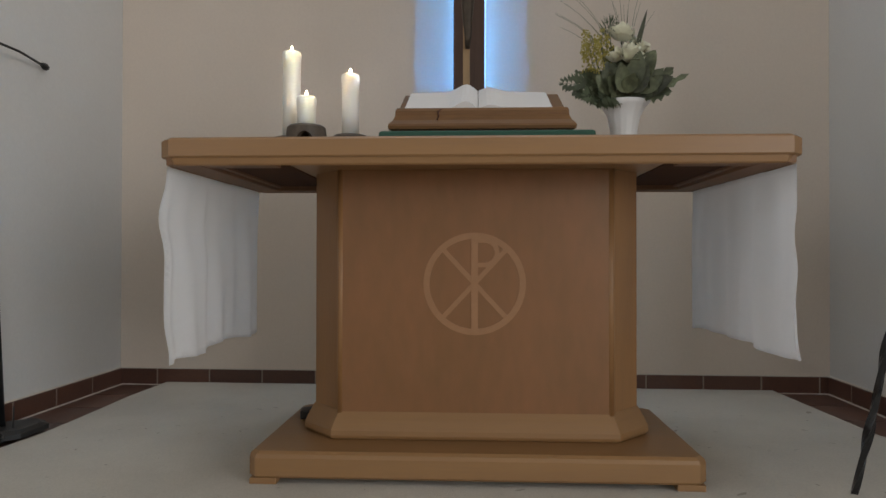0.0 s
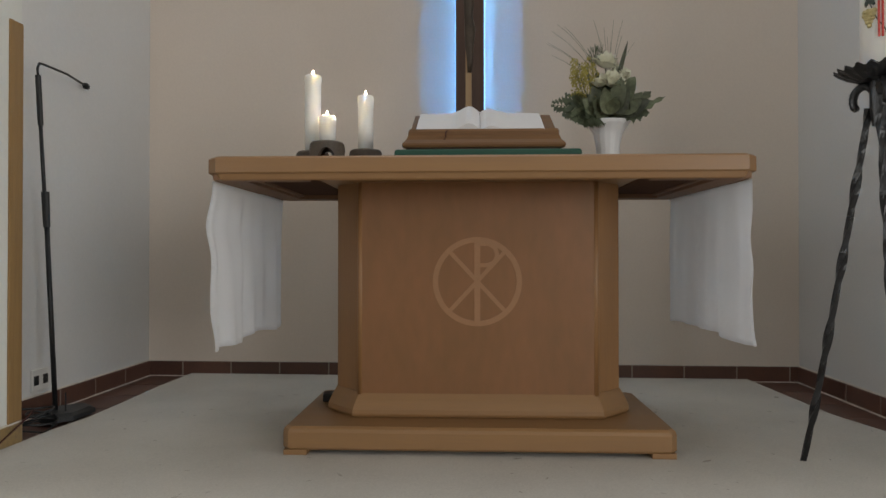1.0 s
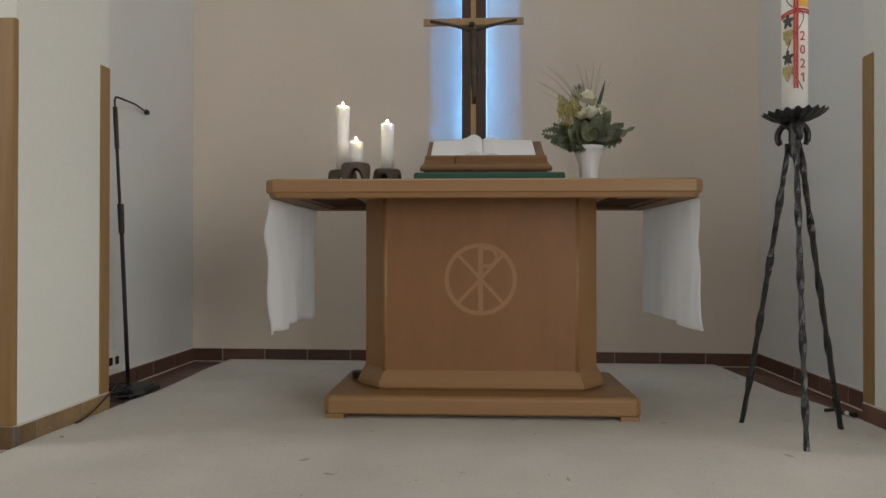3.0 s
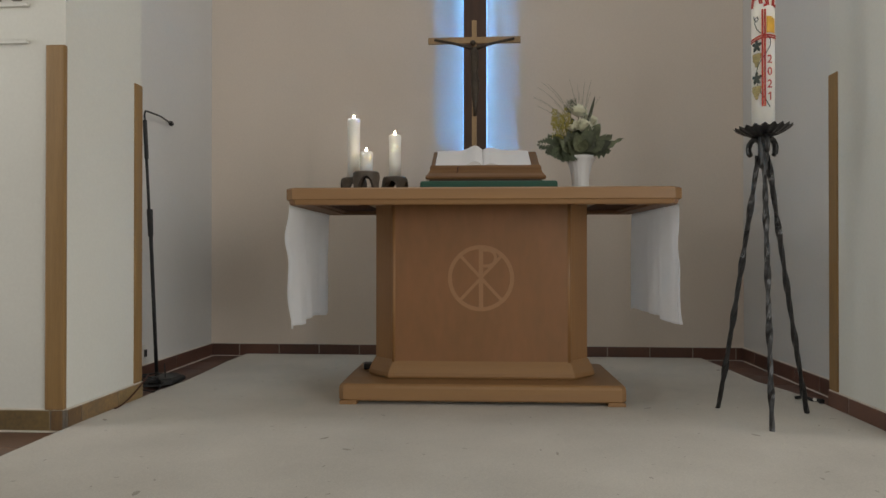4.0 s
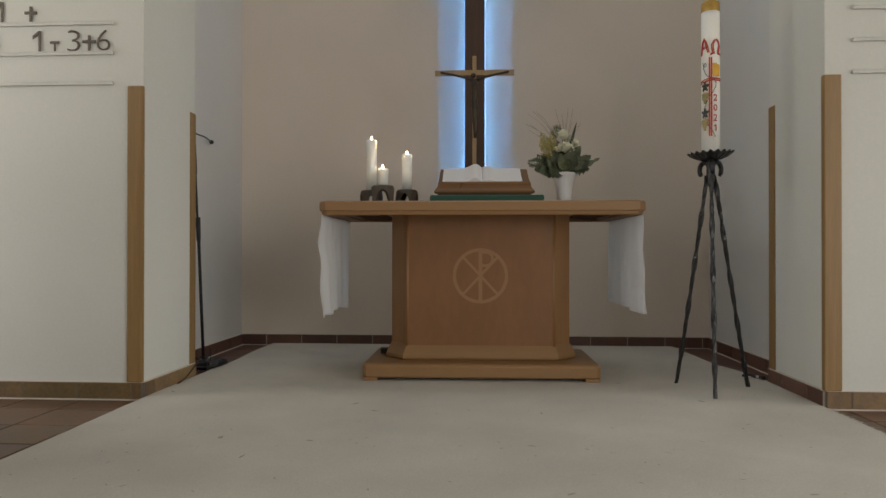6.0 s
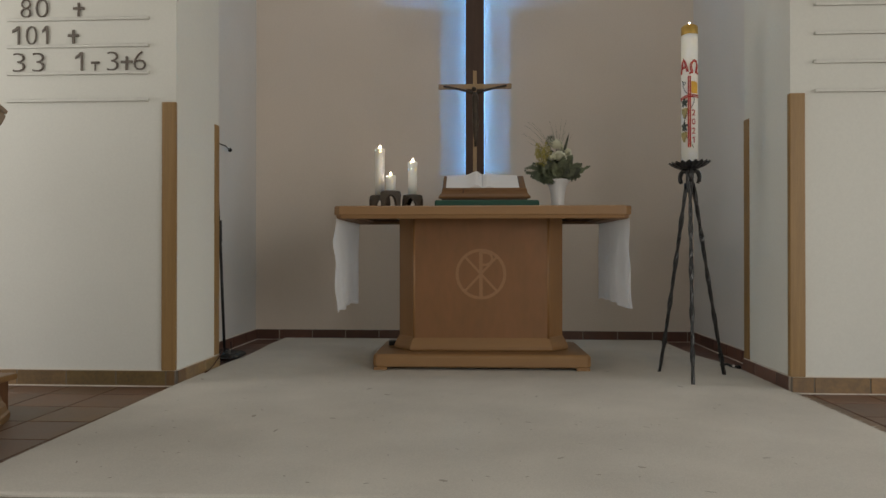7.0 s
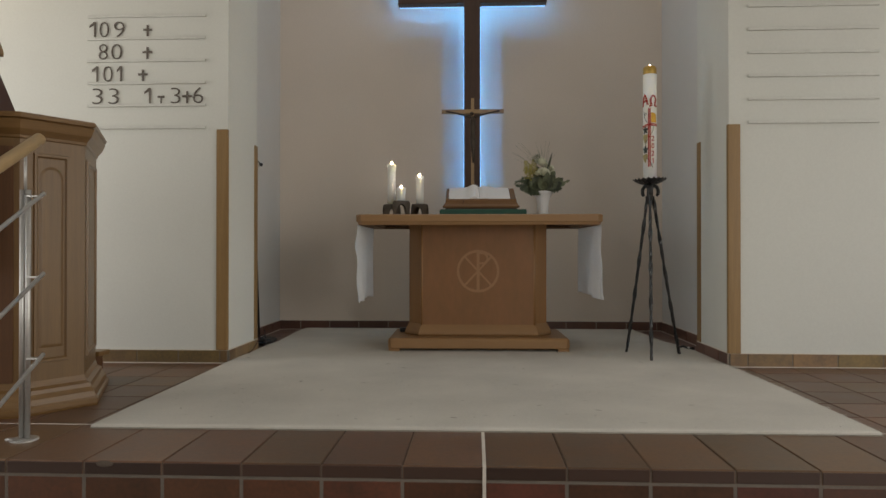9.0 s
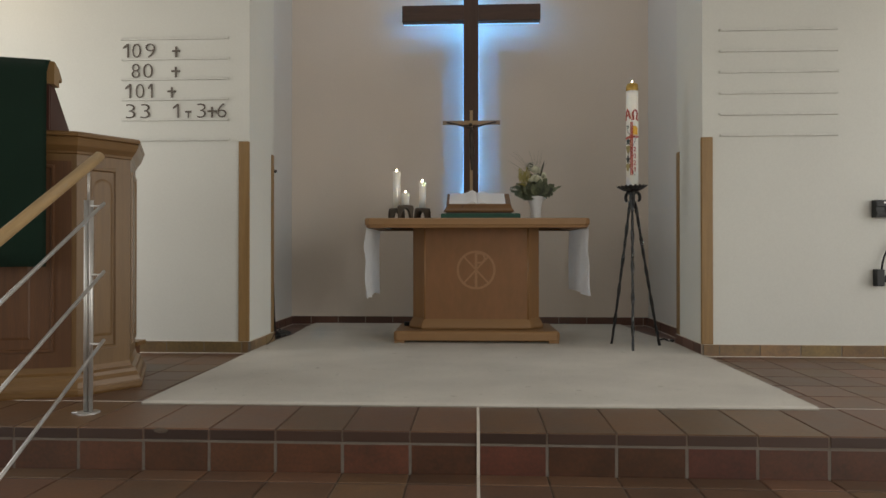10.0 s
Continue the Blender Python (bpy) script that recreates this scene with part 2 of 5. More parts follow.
def lathe(profile, n=32, bm=None, centre=(0, 0), wave=0.0, waves=0):
    cx, cy = centre
    rings = []
    for r, z in profile:
        rings.append([(cx + r * (1 + wave * math.cos(waves * k * math.tau / n)) * math.cos(k * math.tau / n),
                       cy + r * (1 + wave * math.cos(waves * k * math.tau / n)) * math.sin(k * math.tau / n), z) for k in range(n)])
    return loft(rings, bm)


def tube(points, radius, n=10, bm=None, square=False, twist=0.0):
    """A rod along points; radius one number or one for each point."""
    pts = [Vector(p) for p in points]
    rad = radius if isinstance(radius, (list, tuple)) else [radius] * len(pts)
    rings, up = [], Vector((0.31, 0.17, 0.93)).normalized()
    for i, p in enumerate(pts):
        d = (pts[min(i + 1, len(pts) - 1)] - pts[max(i - 1, 0)]).normalized()
        a = d.cross(up)
        if a.length < 0.2:
            a = d.cross(Vector((1, 0, 0)))
        a.normalize()
        b = d.cross(a)
        ring = []
        for k in range(n):
            w = k * math.tau / n + twist * i
            r = rad[i]
            if square:
                c, s = abs(math.cos(k * math.tau / n)), abs(math.sin(k * math.tau / n))
                r = r / max(c, s)
            ring.append(p + r * (math.cos(w) * a + math.sin(w) * b))
        rings.append(ring)
    return loft(rings, bm)


def octa(x0, x1, y0, y1, c, z, d=None):
    d = c if d is None else d
    return [(x0 + c, y0, z), (x1 - c, y0, z), (x1, y0 + d, z), (x1, y1 - d, z), (x1 - c, y1, z), (x0 + c, y1, z), (x0, y1 - d, z), (x0, y0 + d, z)]


def structure(name, bm, material, label, category):
    return tagged(part(name, bm, material), label, category, "", "structure")


# ---- the large structure ----
FRONT, BACK = 1.39, 3.20
JL, JR = -1.41, 1.50          # the recess's side faces at its mouth
RL, RR = -1.62, 1.612         # and further in
LOW = -0.316
SIDE = 3.75

structure("wall_back", box(RL, RR, BACK, BACK + 0.25, -0.05, TOP), M_BACKPAINT, "matt beige plastered wall behind the altar", "wall")
structure("wall_recess_west", box(-2.2, RL, 1.925, BACK + 0.25, -0.05, TOP), M_SIDEPAINT, "white plastered side wall of the altar recess", "wall")
structure("wall_recess_east", box(RR, 2.2, 1.936, BACK + 0.25, -0.05, TOP), M_SIDEPAINT, "white plastered side wall of the altar recess", "wall")
structure("wall_front_west", box(-SIDE - 0.3, JL, FRONT, 1.925, -0.05, TOP), M_PLASTER, "white plastered wall beside the altar recess", "wall")
structure("wall_front_east", box(JR, SIDE + 0.3, FRONT - 0.004, 1.936, -0.05, TOP), M_PLASTER, "white plastered wall beside the altar recess", "wall")
structure("ceiling", box(-SIDE - 0.3, SIDE + 0.3, -9.3, BACK + 0.25, TOP, TOP + 0.2), M_CEIL, "plain white painted ceiling", "ceiling")
# invented frame around the overhead fill light, out of view
sky = thing("window_7", (0.0, 2.25, TOP), "unseen white frame added around the recess fill light", "window", kind="structure")
for a in ((-1.2, 1.2, -0.68, -0.6), (-1.2, 1.2, 0.6, 0.68), (-1.2, -1.1, -0.6, 0.6), (1.1, 1.2, -0.6, 0.6)):
    part("window_frame", box(*a, -0.05, 0.0, 0.004), M_CEIL, sky)
structure("wall_rear", box(-SIDE - 0.3, SIDE + 0.3, -9.3, -9.0, LOW - 0.1, TOP), M_PLASTER, "plain white plastered rear wall", "wall")
for sx, nm in ((-1, "wall_west"), (1, "wall_east")):
    bm = bmesh.new()
    a, b = sorted((sx * SIDE, sx * (SIDE + 0.3)))
    box(a, b, -9.0, FRONT - 0.004, LOW - 0.1, 0.05, bm=bm)
    box(a, b, -9.0, FRONT - 0.004, 2.45, TOP, bm=bm)
    ys = [-9.0]
    for wy in sorted(WIN_Y):
        ys += [wy - 1.15, wy + 1.15]
    ys.append(FRONT - 0.004)
    for i in range(0, len(ys), 2):
        box(a, b, ys[i], ys[i + 1], 0.05, 2.45, bm=bm)
    structure(nm, bm, M_PLASTER, "white plastered nave wall with tall window openings", "wall")
    for k, wy in enumerate(WIN_Y):
        win = tagged(thing("window_%d" % (k + 1 + (3 if sx > 0 else 0)), (sx * (SIDE + 0.15), wy, 0.05), "tall wooden nave window", "window"), kind="structure")
        bm = bmesh.new()
        for q in (-1.15, -0.025, 1.10):
            box(-0.03, 0.03, q, q + 0.05, 0, 2.4, bm=bm)
        for q in (0, 2.35):
            box(-0.03, 0.03, -1.10, 1.10, q, q + 0.05, bm=bm)
        part("window_frame", bm, M_OAKSTRIP, win)

# floor beds under the tiles
EDGE, RISE, DEPTH = -0.512, 0.156, 0.332
structure("floor", box(-SIDE, SIDE, EDGE + 0.02, BACK, -0.3, -0.004), M_BED, "raised chancel floor of brown quarry tiles with grey joints", "floor")
structure("step_1", box(-SIDE, SIDE, EDGE - DEPTH + 0.02, EDGE + 0.02, -0.46, -RISE - 0.004), M_BED, "broad chancel step of reddish clinker tiles", "step")
structure("floor_nave", box(-SIDE, SIDE, -9.0, EDGE - DEPTH + 0.02, -0.5, -2 * RISE), M_FLOORTILE, "brown tiled nave floor", "floor")

# carpet with its flecks
bm = bmesh.new()
outline = [(-1.372, -0.122), (-0.5, -0.116), (0.6, -0.110), (1.487, -0.103), (1.498, 0.6), (1.49, 1.3), (1.488, 1.95), (1.462, 2.2), (1.402, 2.45), (1.378, 2.9), (1.362, 3.19),
           (-1.392, 3.19), (-1.398, 2.85), (-1.380, 2.48), (-1.375, 2.25), (-1.395, 2.05), (-1.402, 1.4), (-1.385, 0.6)]
rings = []
for inset, z in ((0.006, 0.0), (0.0, 0.003), (0.0, 0.010), (0.004, 0.014), (0.011, 0.0135), (0.013, 0.0125), (0.017, 0.015)):
    c = Vector((0.05, 1.5))
    rings.append([(*(Vector(p) + (c - Vector(p)).normalized() * inset), z) for p in outline])
loft(rings, bm)
carpet = tagged(part("carpet", bm, M_CARPET), "large cream wool carpet with scattered grey flecks", "carpet")
bm = bmesh.new()
loft([[(*(Vector(p) + (Vector((0.05, 1.5)) - Vector(p)).normalized() * inset), z) for p in outline] for inset, z in ((-0.004, 0.0), (-0.004, 0.0045), (0.02, 0.005))], bm)
part("backing", bm, M_BACKING, carpet, "grey woven backing edge")
rng = random.Random(4)
bm = bmesh.new()
for k in range(300):
    x, y = rng.uniform(-1.33, 1.44), rng.uniform(-0.08, 2.9)
    a, s, e = rng.uniform(0, math.tau), rng.uniform(0.002, 0.0065) * (2.2 if rng.random() < 0.15 else 1), rng.uniform(0.3, 0.8)
    ring = []
    for j in range(7):
        w = j * math.tau / 7
        r = s * rng.uniform(0.7, 1.2)
        px, py = r * 1.6 * math.cos(w), r * e * math.sin(w)
        ring.append(bm.verts.new((x + px * math.cos(a) - py * math.sin(a), y + px * math.sin(a) + py * math.cos(a), 0.0156)))
    bm.faces.new(ring)
tagged(part("fleck", bm, M_FLECK, carpet), kind="stuff")
# shaggy edge
bm = bmesh.new()
for k in range(900):
    y = rng.uniform(-0.10, 1.36)
    if rng.random() < 0.72:
        x, out = 1.487 + 0.011 * min(1, max(0, (y + 0.1) / 0.7)), 1
    else:
        x, out = -1.372 - 0.013 * min(1, max(0, (y + 0.1) / 0.7)), -1
    z, ln = rng.uniform(0.002, 0.013), rng.uniform(0.005, 0.019)
    ln *= 1.7 if out > 0 else 1.0
    d = Vector((out * ln, rng.uniform(-0.6, 0.6) * ln, rng.uniform(-0.5, 0.2) * ln))
    p, t = Vector((x - out * 0.004, y, z)), Vector((0, rng.uniform(0.0015, 0.004), 0))
    bm.faces.new([bm.verts.new(v) for v in (p - t, p + t, p + d)])
tagged(part("pile_fringe", bm, M_CARPET, carpet), kind="stuff")

# oak corner strips
def corner_strip(name, x0, x1, y0, y1, top):
    ob = part(name, box(x0, x1, y0, y1, 0.076, top, 0.006), M_OAKSTRIP)
    tagged(ob, "upright oak guard strip on the wall corner", "trim", "oak strips", "structure")


corner_strip("trim", JL - 0.068, JL + 0.003, FRONT - 0.014, FRONT + 0.008, 1.381)
corner_strip("trim", JL - 0.004, JL + 0.005, 1.865, 1.931, 1.365)
corner_strip("trim", JR - 0.010, JR + 0.062, FRONT - 0.018, FRONT + 0.010, 1.385)
corner_strip("trim", JR - 0.005, JR + 0.004, 1.870, 1.942, 1.366)


# ---- altar ----
TZ = 0.895
AX, AY = 0.068, 2.095
altar = thing("altar", (AX, AY, 0.015), "light oak altar table with an octagonal pedestal and inlaid emblem", "altar", turn=1.0)
bm = bmesh.new()
W, D = 0.779, 0.388
for z0, z1, ins, ch in ((0.831, 0.880, 0.0, 0.032),):
    loft([octa(-W + 0.004, W - 0.004, -D + 0.004, D - 0.004, ch, z0), octa(-W, W, -D, D, ch, z0 + 0.004), octa(-W, W, -D, D, ch, z1 - 0.006), octa(-W + 0.006, W - 0.006, -D + 0.006, D - 0.006, ch, z1)], bm)
part("tabletop", bm, M_OAKX, altar)
bm = bmesh.new()
loft([octa(-W + i, W - i, -D + i, D - i, 0.03, z) for i, z in ((0.018, 0.832), (0.017, 0.812), (0.012, 0.816), (0.008, 0.831), (0.008, 0.8325), (0.018, 0.832))], bm, caps=False)
part("edge_moulding", bm, M_OAKX, altar)
# frames under the top leave two sunk fields
for s in (-1, 1):
    xa, xb = sorted((s * 0.492, s * (W - 0.10)))
    for ya, yb in ((-D + 0.018, -D + 0.085), (D - 0.085, D - 0.018)):
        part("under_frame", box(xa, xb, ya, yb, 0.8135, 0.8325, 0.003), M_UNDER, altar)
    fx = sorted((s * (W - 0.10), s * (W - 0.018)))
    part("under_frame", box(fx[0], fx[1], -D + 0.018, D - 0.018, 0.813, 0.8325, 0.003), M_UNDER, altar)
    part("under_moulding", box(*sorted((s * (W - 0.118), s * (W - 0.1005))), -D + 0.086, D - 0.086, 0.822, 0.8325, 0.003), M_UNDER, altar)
    # dark sheet that stands in for deep shade in the sunk field
    part("under_board", box(*sorted((s * 0.490, s * (W - 0.119))), -D + 0.086, D - 0.086, 0.8285, 0.8325), M_UNDERSHADE, altar)
bm = bmesh.new()
PX, P0, P1, CH, CY = 0.466, -0.125, 0.245, 0.092, 0.100
loft([octa(-PX, PX, P0, P1, CH, 0.09, CY), octa(-PX, PX, P0, P1, CH, 0.832, CY)], bm)
part("pedestal", bm, M_OAKUP, altar)
panel = part("front_panel", box(-PX + CH + 0.004, PX - CH - 0.004, P0 - 0.004, P0 + 0.002, 0.14, 0.8315), M_OAK, altar, "brown veneered front panel")
for cx in (-PX + CH, PX - CH):
    part("corner_bead", tube([(cx, P0 + 0.004, 0.15), (cx, P0 + 0.004, 0.832)], 0.0105, 12), M_OAKUP, altar, smooth=True)
bm = bmesh.new()
rings = []
for o, z in ((0.018, 0.084), (0.025, 0.089), (0.028, 0.097), (0.027, 0.110), (0.022, 0.122), (0.016, 0.136), (0.008, 0.150), (0.003, 0.160), (0.0, 0.162)):
    rings.append(octa(-PX - o, PX + o, P0 - o, P1 + o, CH + o * 0.25, z, CY + o * 0.25))
loft(rings, bm)
part("foot_moulding", bm, M_OAKX, altar)
bm = bmesh.new()
B0, B1, BX = -0.276, 0.300, 0.586
loft([octa(-BX + 0.006, BX - 0.006, B0 + 0.006, B1 - 0.006, 0.018, 0.016), octa(-BX, BX, B0, B1, 0.020, 0.023), octa(-BX, BX, B0, B1, 0.020, 0.068), octa(-BX + 0.003, BX - 0.003, B0 + 0.003, B1 - 0.003, 0.020, 0.078), octa(-BX + 0.011, BX - 0.011, B0 + 0.011, B1 - 0.011, 0.018, 0.085)], bm)
part("base_slab", bm, M_OAKX, altar)
for sx in (-1, 1):
    for yy in (B0 + 0.004, B1 - 0.084):
        xa, xb = sorted((sx * (BX - 0.004), sx * (BX - 0.075)))
        part("foot", box(xa, xb, yy, yy + 0.08, 0, 0.016, 0.002), M_OAKX, altar)
# inlaid emblem
bm = bmesh.new()
EZ, ER, ET = 0.514, 0.1415, 0.0085
yi = P0 - 0.0055


def flat_bar(bm, a, b, half, depth=0.003, lift=0.0):
    a, b = Vector(a), Vector(b)
    n = Vector((-(b - a).y, (b - a).x)).normalized() * half
    q = [a + n, a - n, b - n, b + n]
    loft([[(p.x, yi - lift, p.y) for p in q], [(p.x, yi + depth, p.y) for p in q]], bm)


def flat_arc(bm, c, r, half, a0, a1, n=48, depth=0.003, lift=0.0):
    for k in range(n):
        w0, w1 = a0 + (a1 - a0) * k / n, a0 + (a1 - a0) * (k + 1) / n
        q = [(c[0] + rr * math.cos(w), c[1] + rr * math.sin(w)) for rr, w in ((r - half, w0), (r + half, w0), (r + half, w1), (r - half, w1))]
        loft([[(p[0], yi - lift, p[1]) for p in q], [(p[0], yi + depth, p[1]) for p in q]], bm)


flat_arc(bm, (0, EZ), ER - ET, ET, 0, math.tau, 72)
flat_bar(bm, (0, EZ - ER + 0.012), (0, EZ + ER - 0.012), 0.0095, 0.0034, 0.0008)
for s in (-1, 1):
    flat_bar(bm, (-s * 0.092, EZ + 0.100), (s * 0.092, EZ - 0.098), 0.0065, 0.0031, 0.0003 + 0.0002 * s)
flat_arc(bm, (0.028, EZ + 0.086), 0.034, 0.0065, -math.pi / 2, math.pi / 2, 20, 0.0032, 0.0012)
flat_bar(bm, (0.0, EZ + 0.120), (0.028, EZ + 0.120), 0.0065, 0.0032, 0.0006)
flat_bar(bm, (0.0, EZ + 0.052), (0.028, EZ + 0.052), 0.0065, 0.0032, 0.0006)
part("emblem", bm, M_INLAY, panel, "pale inlaid monogram in a ring")

# linen at both ends of the altar
def linen(x, side, seed):
    rng = random.Random(seed)
    ny, nz = 40, 26
    rows = []
    ph = [rng.uniform(0, math.tau) for _ in range(6)]
    for j in range(nz + 1):
        w = j / nz
        row = []
        for i in range(ny + 1):
            u = i / ny
            y = -0.345 + 0.70 * u
            drop = (0.494 if side < 0 else 0.468) + 0.007 * math.sin(5 * u + ph[0]) + 0.005 * math.sin(13 * u + ph[1])
            bulge = (0.008 * math.sin(11 * u + ph[2]) + (0.006 * math.sin(23 * u + ph[3] + w * 1.1) + 0.004 * math.sin(41 * u + ph[4] - w * 0.8)) * (1.9 - 1.5 * u)) * min(1, w * 2.2 + 0.15)
            bulge += (0.008 * math.sin(3.3 * w * math.pi + ph[5]) + 0.006 * math.sin(7.7 * w + ph[1])) * (1 - u) ** 4 + 0.0015 * math.sin(60 * u + 5 * w) * w
            y += (0.006 * math.sin(9 * w + ph[0]) + 0.004 * math.sin(21 * w)) * (1 - u) ** 6
            if side < 0:
                bulge += (0.026 * math.exp(-((w - 0.30) / 0.16) ** 2) + 0.010 * w * w + 0.004) * (1 - u) ** 2
            else:
                bulge += (0.012 + 0.010 * w) * (1 - u) ** 2
            row.append((x + side * (bulge + 0.004 - 0.010 * u), y, 0.815 - w * drop))
        rows.append(row)
    bm = loft(rows, close=False)
    bmesh.ops.solidify(bm, geom=bm.faces[:], thickness=0.0012)
    return bm


cl = tagged(part("altar_cloth", linen(-0.764, -1, 3), M_LINEN, smooth=True), "white linen cloth hanging at the altar's end", "cloth", "altar cloths")
cl.matrix_basis = altar.matrix_basis.copy()
cl = tagged(part("altar_cloth", linen(0.752, 1, 8), M_LINEN, smooth=True), "white linen cloth hanging at the altar's end", "cloth", "altar cloths")
cl.matrix_basis = altar.matrix_basis.copy()

# ---- big cross on the wall, lit from behind ----
CX, CF = 0.027, 2.900
cross = thing("wall_cross", (CX, CF, 0), "large dark wooden wall cross with blue light behind", "cross")
HB, CD, FP = 0.0640, 0.100, 0.010
Z0, Z1, ZA, HL, HA = 0.55, 3.40, 2.733, 0.5985, 0.068
# hollow beams: a front board with lips behind it, open to the wall
beam = part("upright", box(-HB, HB, 0, FP, Z0, Z1, 0.003), M_DARKWOOD, cross)
for s in (-1, 1):
    bm = bmesh.new()
    xa, xb = sorted((s * HB, s * HL))
    box(xa, xb, 0.0015, FP, ZA - HA, ZA + HA, 0.003, bm=bm)
    for zz in (ZA - HA, ZA + HA - 0.008):
        box(xa, xb, FP, CD, zz, zz + 0.008, bm=bm)
    ex = sorted((s * HL, s * (HL - 0.008)))
    box(ex[0], ex[1], FP, CD, ZA - HA + 0.008, ZA + HA - 0.008, bm=bm)
    part("arm", bm, M_DARKWOODX, cross)
    lx = sorted((s * HB, s * (HB - 0.008)))
    part("side_lip", box(lx[0], lx[1], FP, CD, Z0, ZA - HA), M_DARKWOOD, cross)
    part("side_lip", box(lx[0], lx[1], FP, CD, ZA + HA, Z1), M_DARKWOOD, cross)
for z in (1.0, 2.2, 3.2):
    part("wall_bracket", box(-0.015, 0.015, CD - 0.02, BACK - CF, z, z + 0.03), M_STEEL, cross)
for s in (-1, 1):
    xa, xb = sorted((s * 0.026, s * 0.036))
    part("led_strip", box(xa, xb, FP + 0.0005, FP + 0.0035, Z0 + 0.02, Z1 - 0.02), M_LED, beam, "blue light strip")
    xa, xb = sorted((s * 0.037, s * (HL - 0.035)))
    for zz in (-0.036, 0.026):
        part("led_strip", box(xa, xb, FP + 0.0005, FP + 0.0035, ZA + zz, ZA + zz + 0.010), M_LED, beam, "blue light strip")
    # added glowing bars, no lamps: they paint the bright rim beside the beams
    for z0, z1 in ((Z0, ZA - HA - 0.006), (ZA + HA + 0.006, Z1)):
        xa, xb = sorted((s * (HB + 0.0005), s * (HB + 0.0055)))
        part("edge_glow_bar", box(xa, xb, CD - 0.012, CD, z0, z1), M_EDGEGLOW, beam, "added glowing bar imitating the blue-lit edge")
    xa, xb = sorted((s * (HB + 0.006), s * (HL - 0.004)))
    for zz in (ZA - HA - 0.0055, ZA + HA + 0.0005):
        part("edge_glow_bar", box(xa, xb, CD - 0.012, CD, zz, zz + 0.005), M_EDGEGLOW, beam, "added glowing bar imitating the blue-lit edge")

# ---- altar crucifix with a plain stylised figure ----
crux = thing("crucifix", (0.033, 2.40, TZ), "slim pale wooden crucifix standing behind the book", "crucifix")
part("upright", box(-0.0115, 0.0115, -0.009, 0.009, 0.02, 0.885, 0.002), M_CRUX, crux)
part("crossbar", box(-0.227, 0.227, -0.0085, 0.0085, 0.772, 0.803, 0.002), M_CRUX, crux)
bm = bmesh.new()
loft([octa(-0.07, 0.07, -0.05, 0.05, 0.01, 0.0), octa(-0.07, 0.07, -0.05, 0.05, 0.01, 0.014), octa(-0.05, 0.05, -0.035, 0.035, 0.01, 0.02)], bm)
part("foot", bm, M_CRUX, crux)
bm = bmesh.new()
fy = -0.026
tube([(0.0, fy, 0.745), (0.002, fy - 0.004, 0.71), (0.002, fy, 0.66), (0.0, fy, 0.62), (0.006, fy, 0.57), (0.004, fy - 0.006, 0.51), (0.006, fy, 0.45), (0.004, fy + 0.004, 0.41)],
     [0.012, 0.021, 0.020, 0.016, 0.022, 0.017, 0.012, 0.008], 10, bm)
bmesh.ops.create_uvsphere(bm, u_segments=10, v_segments=8, radius=0.0145, matrix=Matrix.Translation((-0.006, fy - 0.004, 0.766)))
for s in (-1, 1):
    tube([(s * 0.012, fy, 0.742), (s * 0.06, fy + 0.002, 0.757), (s * 0.12, fy + 0.008, 0.774), (s * 0.195, fy + 0.014, 0.790)], [0.010, 0.008, 0.0065, 0.0065], 8, bm)
tagged(part("statuette", bm, M_BRONZE, smooth=True), "small dark bronze figure fixed to the crucifix", "statue").matrix_basis = crux.matrix_basis.copy()

# ---- candles ----
def pillar_candle(place, radius, height, label):
    c = thing("candle", place, label, "candle", "altar candles")
    bm = bmesh.new()
    r = radius
    prof = [(r * 0.95, 0), (r * 0.95, height * 0.3), (r * 0.96, min(height * 0.75, height - 0.05)), (r * 0.99, height - 0.032), (r * 1.03, height - 0.020), (r * 1.03, height - 0.010), (r * 0.95, height - 0.002), (r * 0.84, height), (r * 0.55, height - 0.005), (0.004, height - 0.007)]
    lathe(prof, 28, bm)
    wax = part("wax", bm, M_WAX, c, smooth=True)
    part("wick", tube([(0, 0, height - 0.012), (0.001, 0, height + 0.006)], 0.0012, 6), M_WICK, wax)
    bm = bmesh.new()
    h = height + 0.002
    lathe([(0.001, h - 0.004), (0.0034, h), (0.0040, h + 0.004), (0.0030, h + 0.009), (0.0013, h + 0.014), (0.0003, h + 0.018)], 12, bm)
    part("flame", bm, M_FLAME, wax, "small bright flame", smooth=True)
    return c


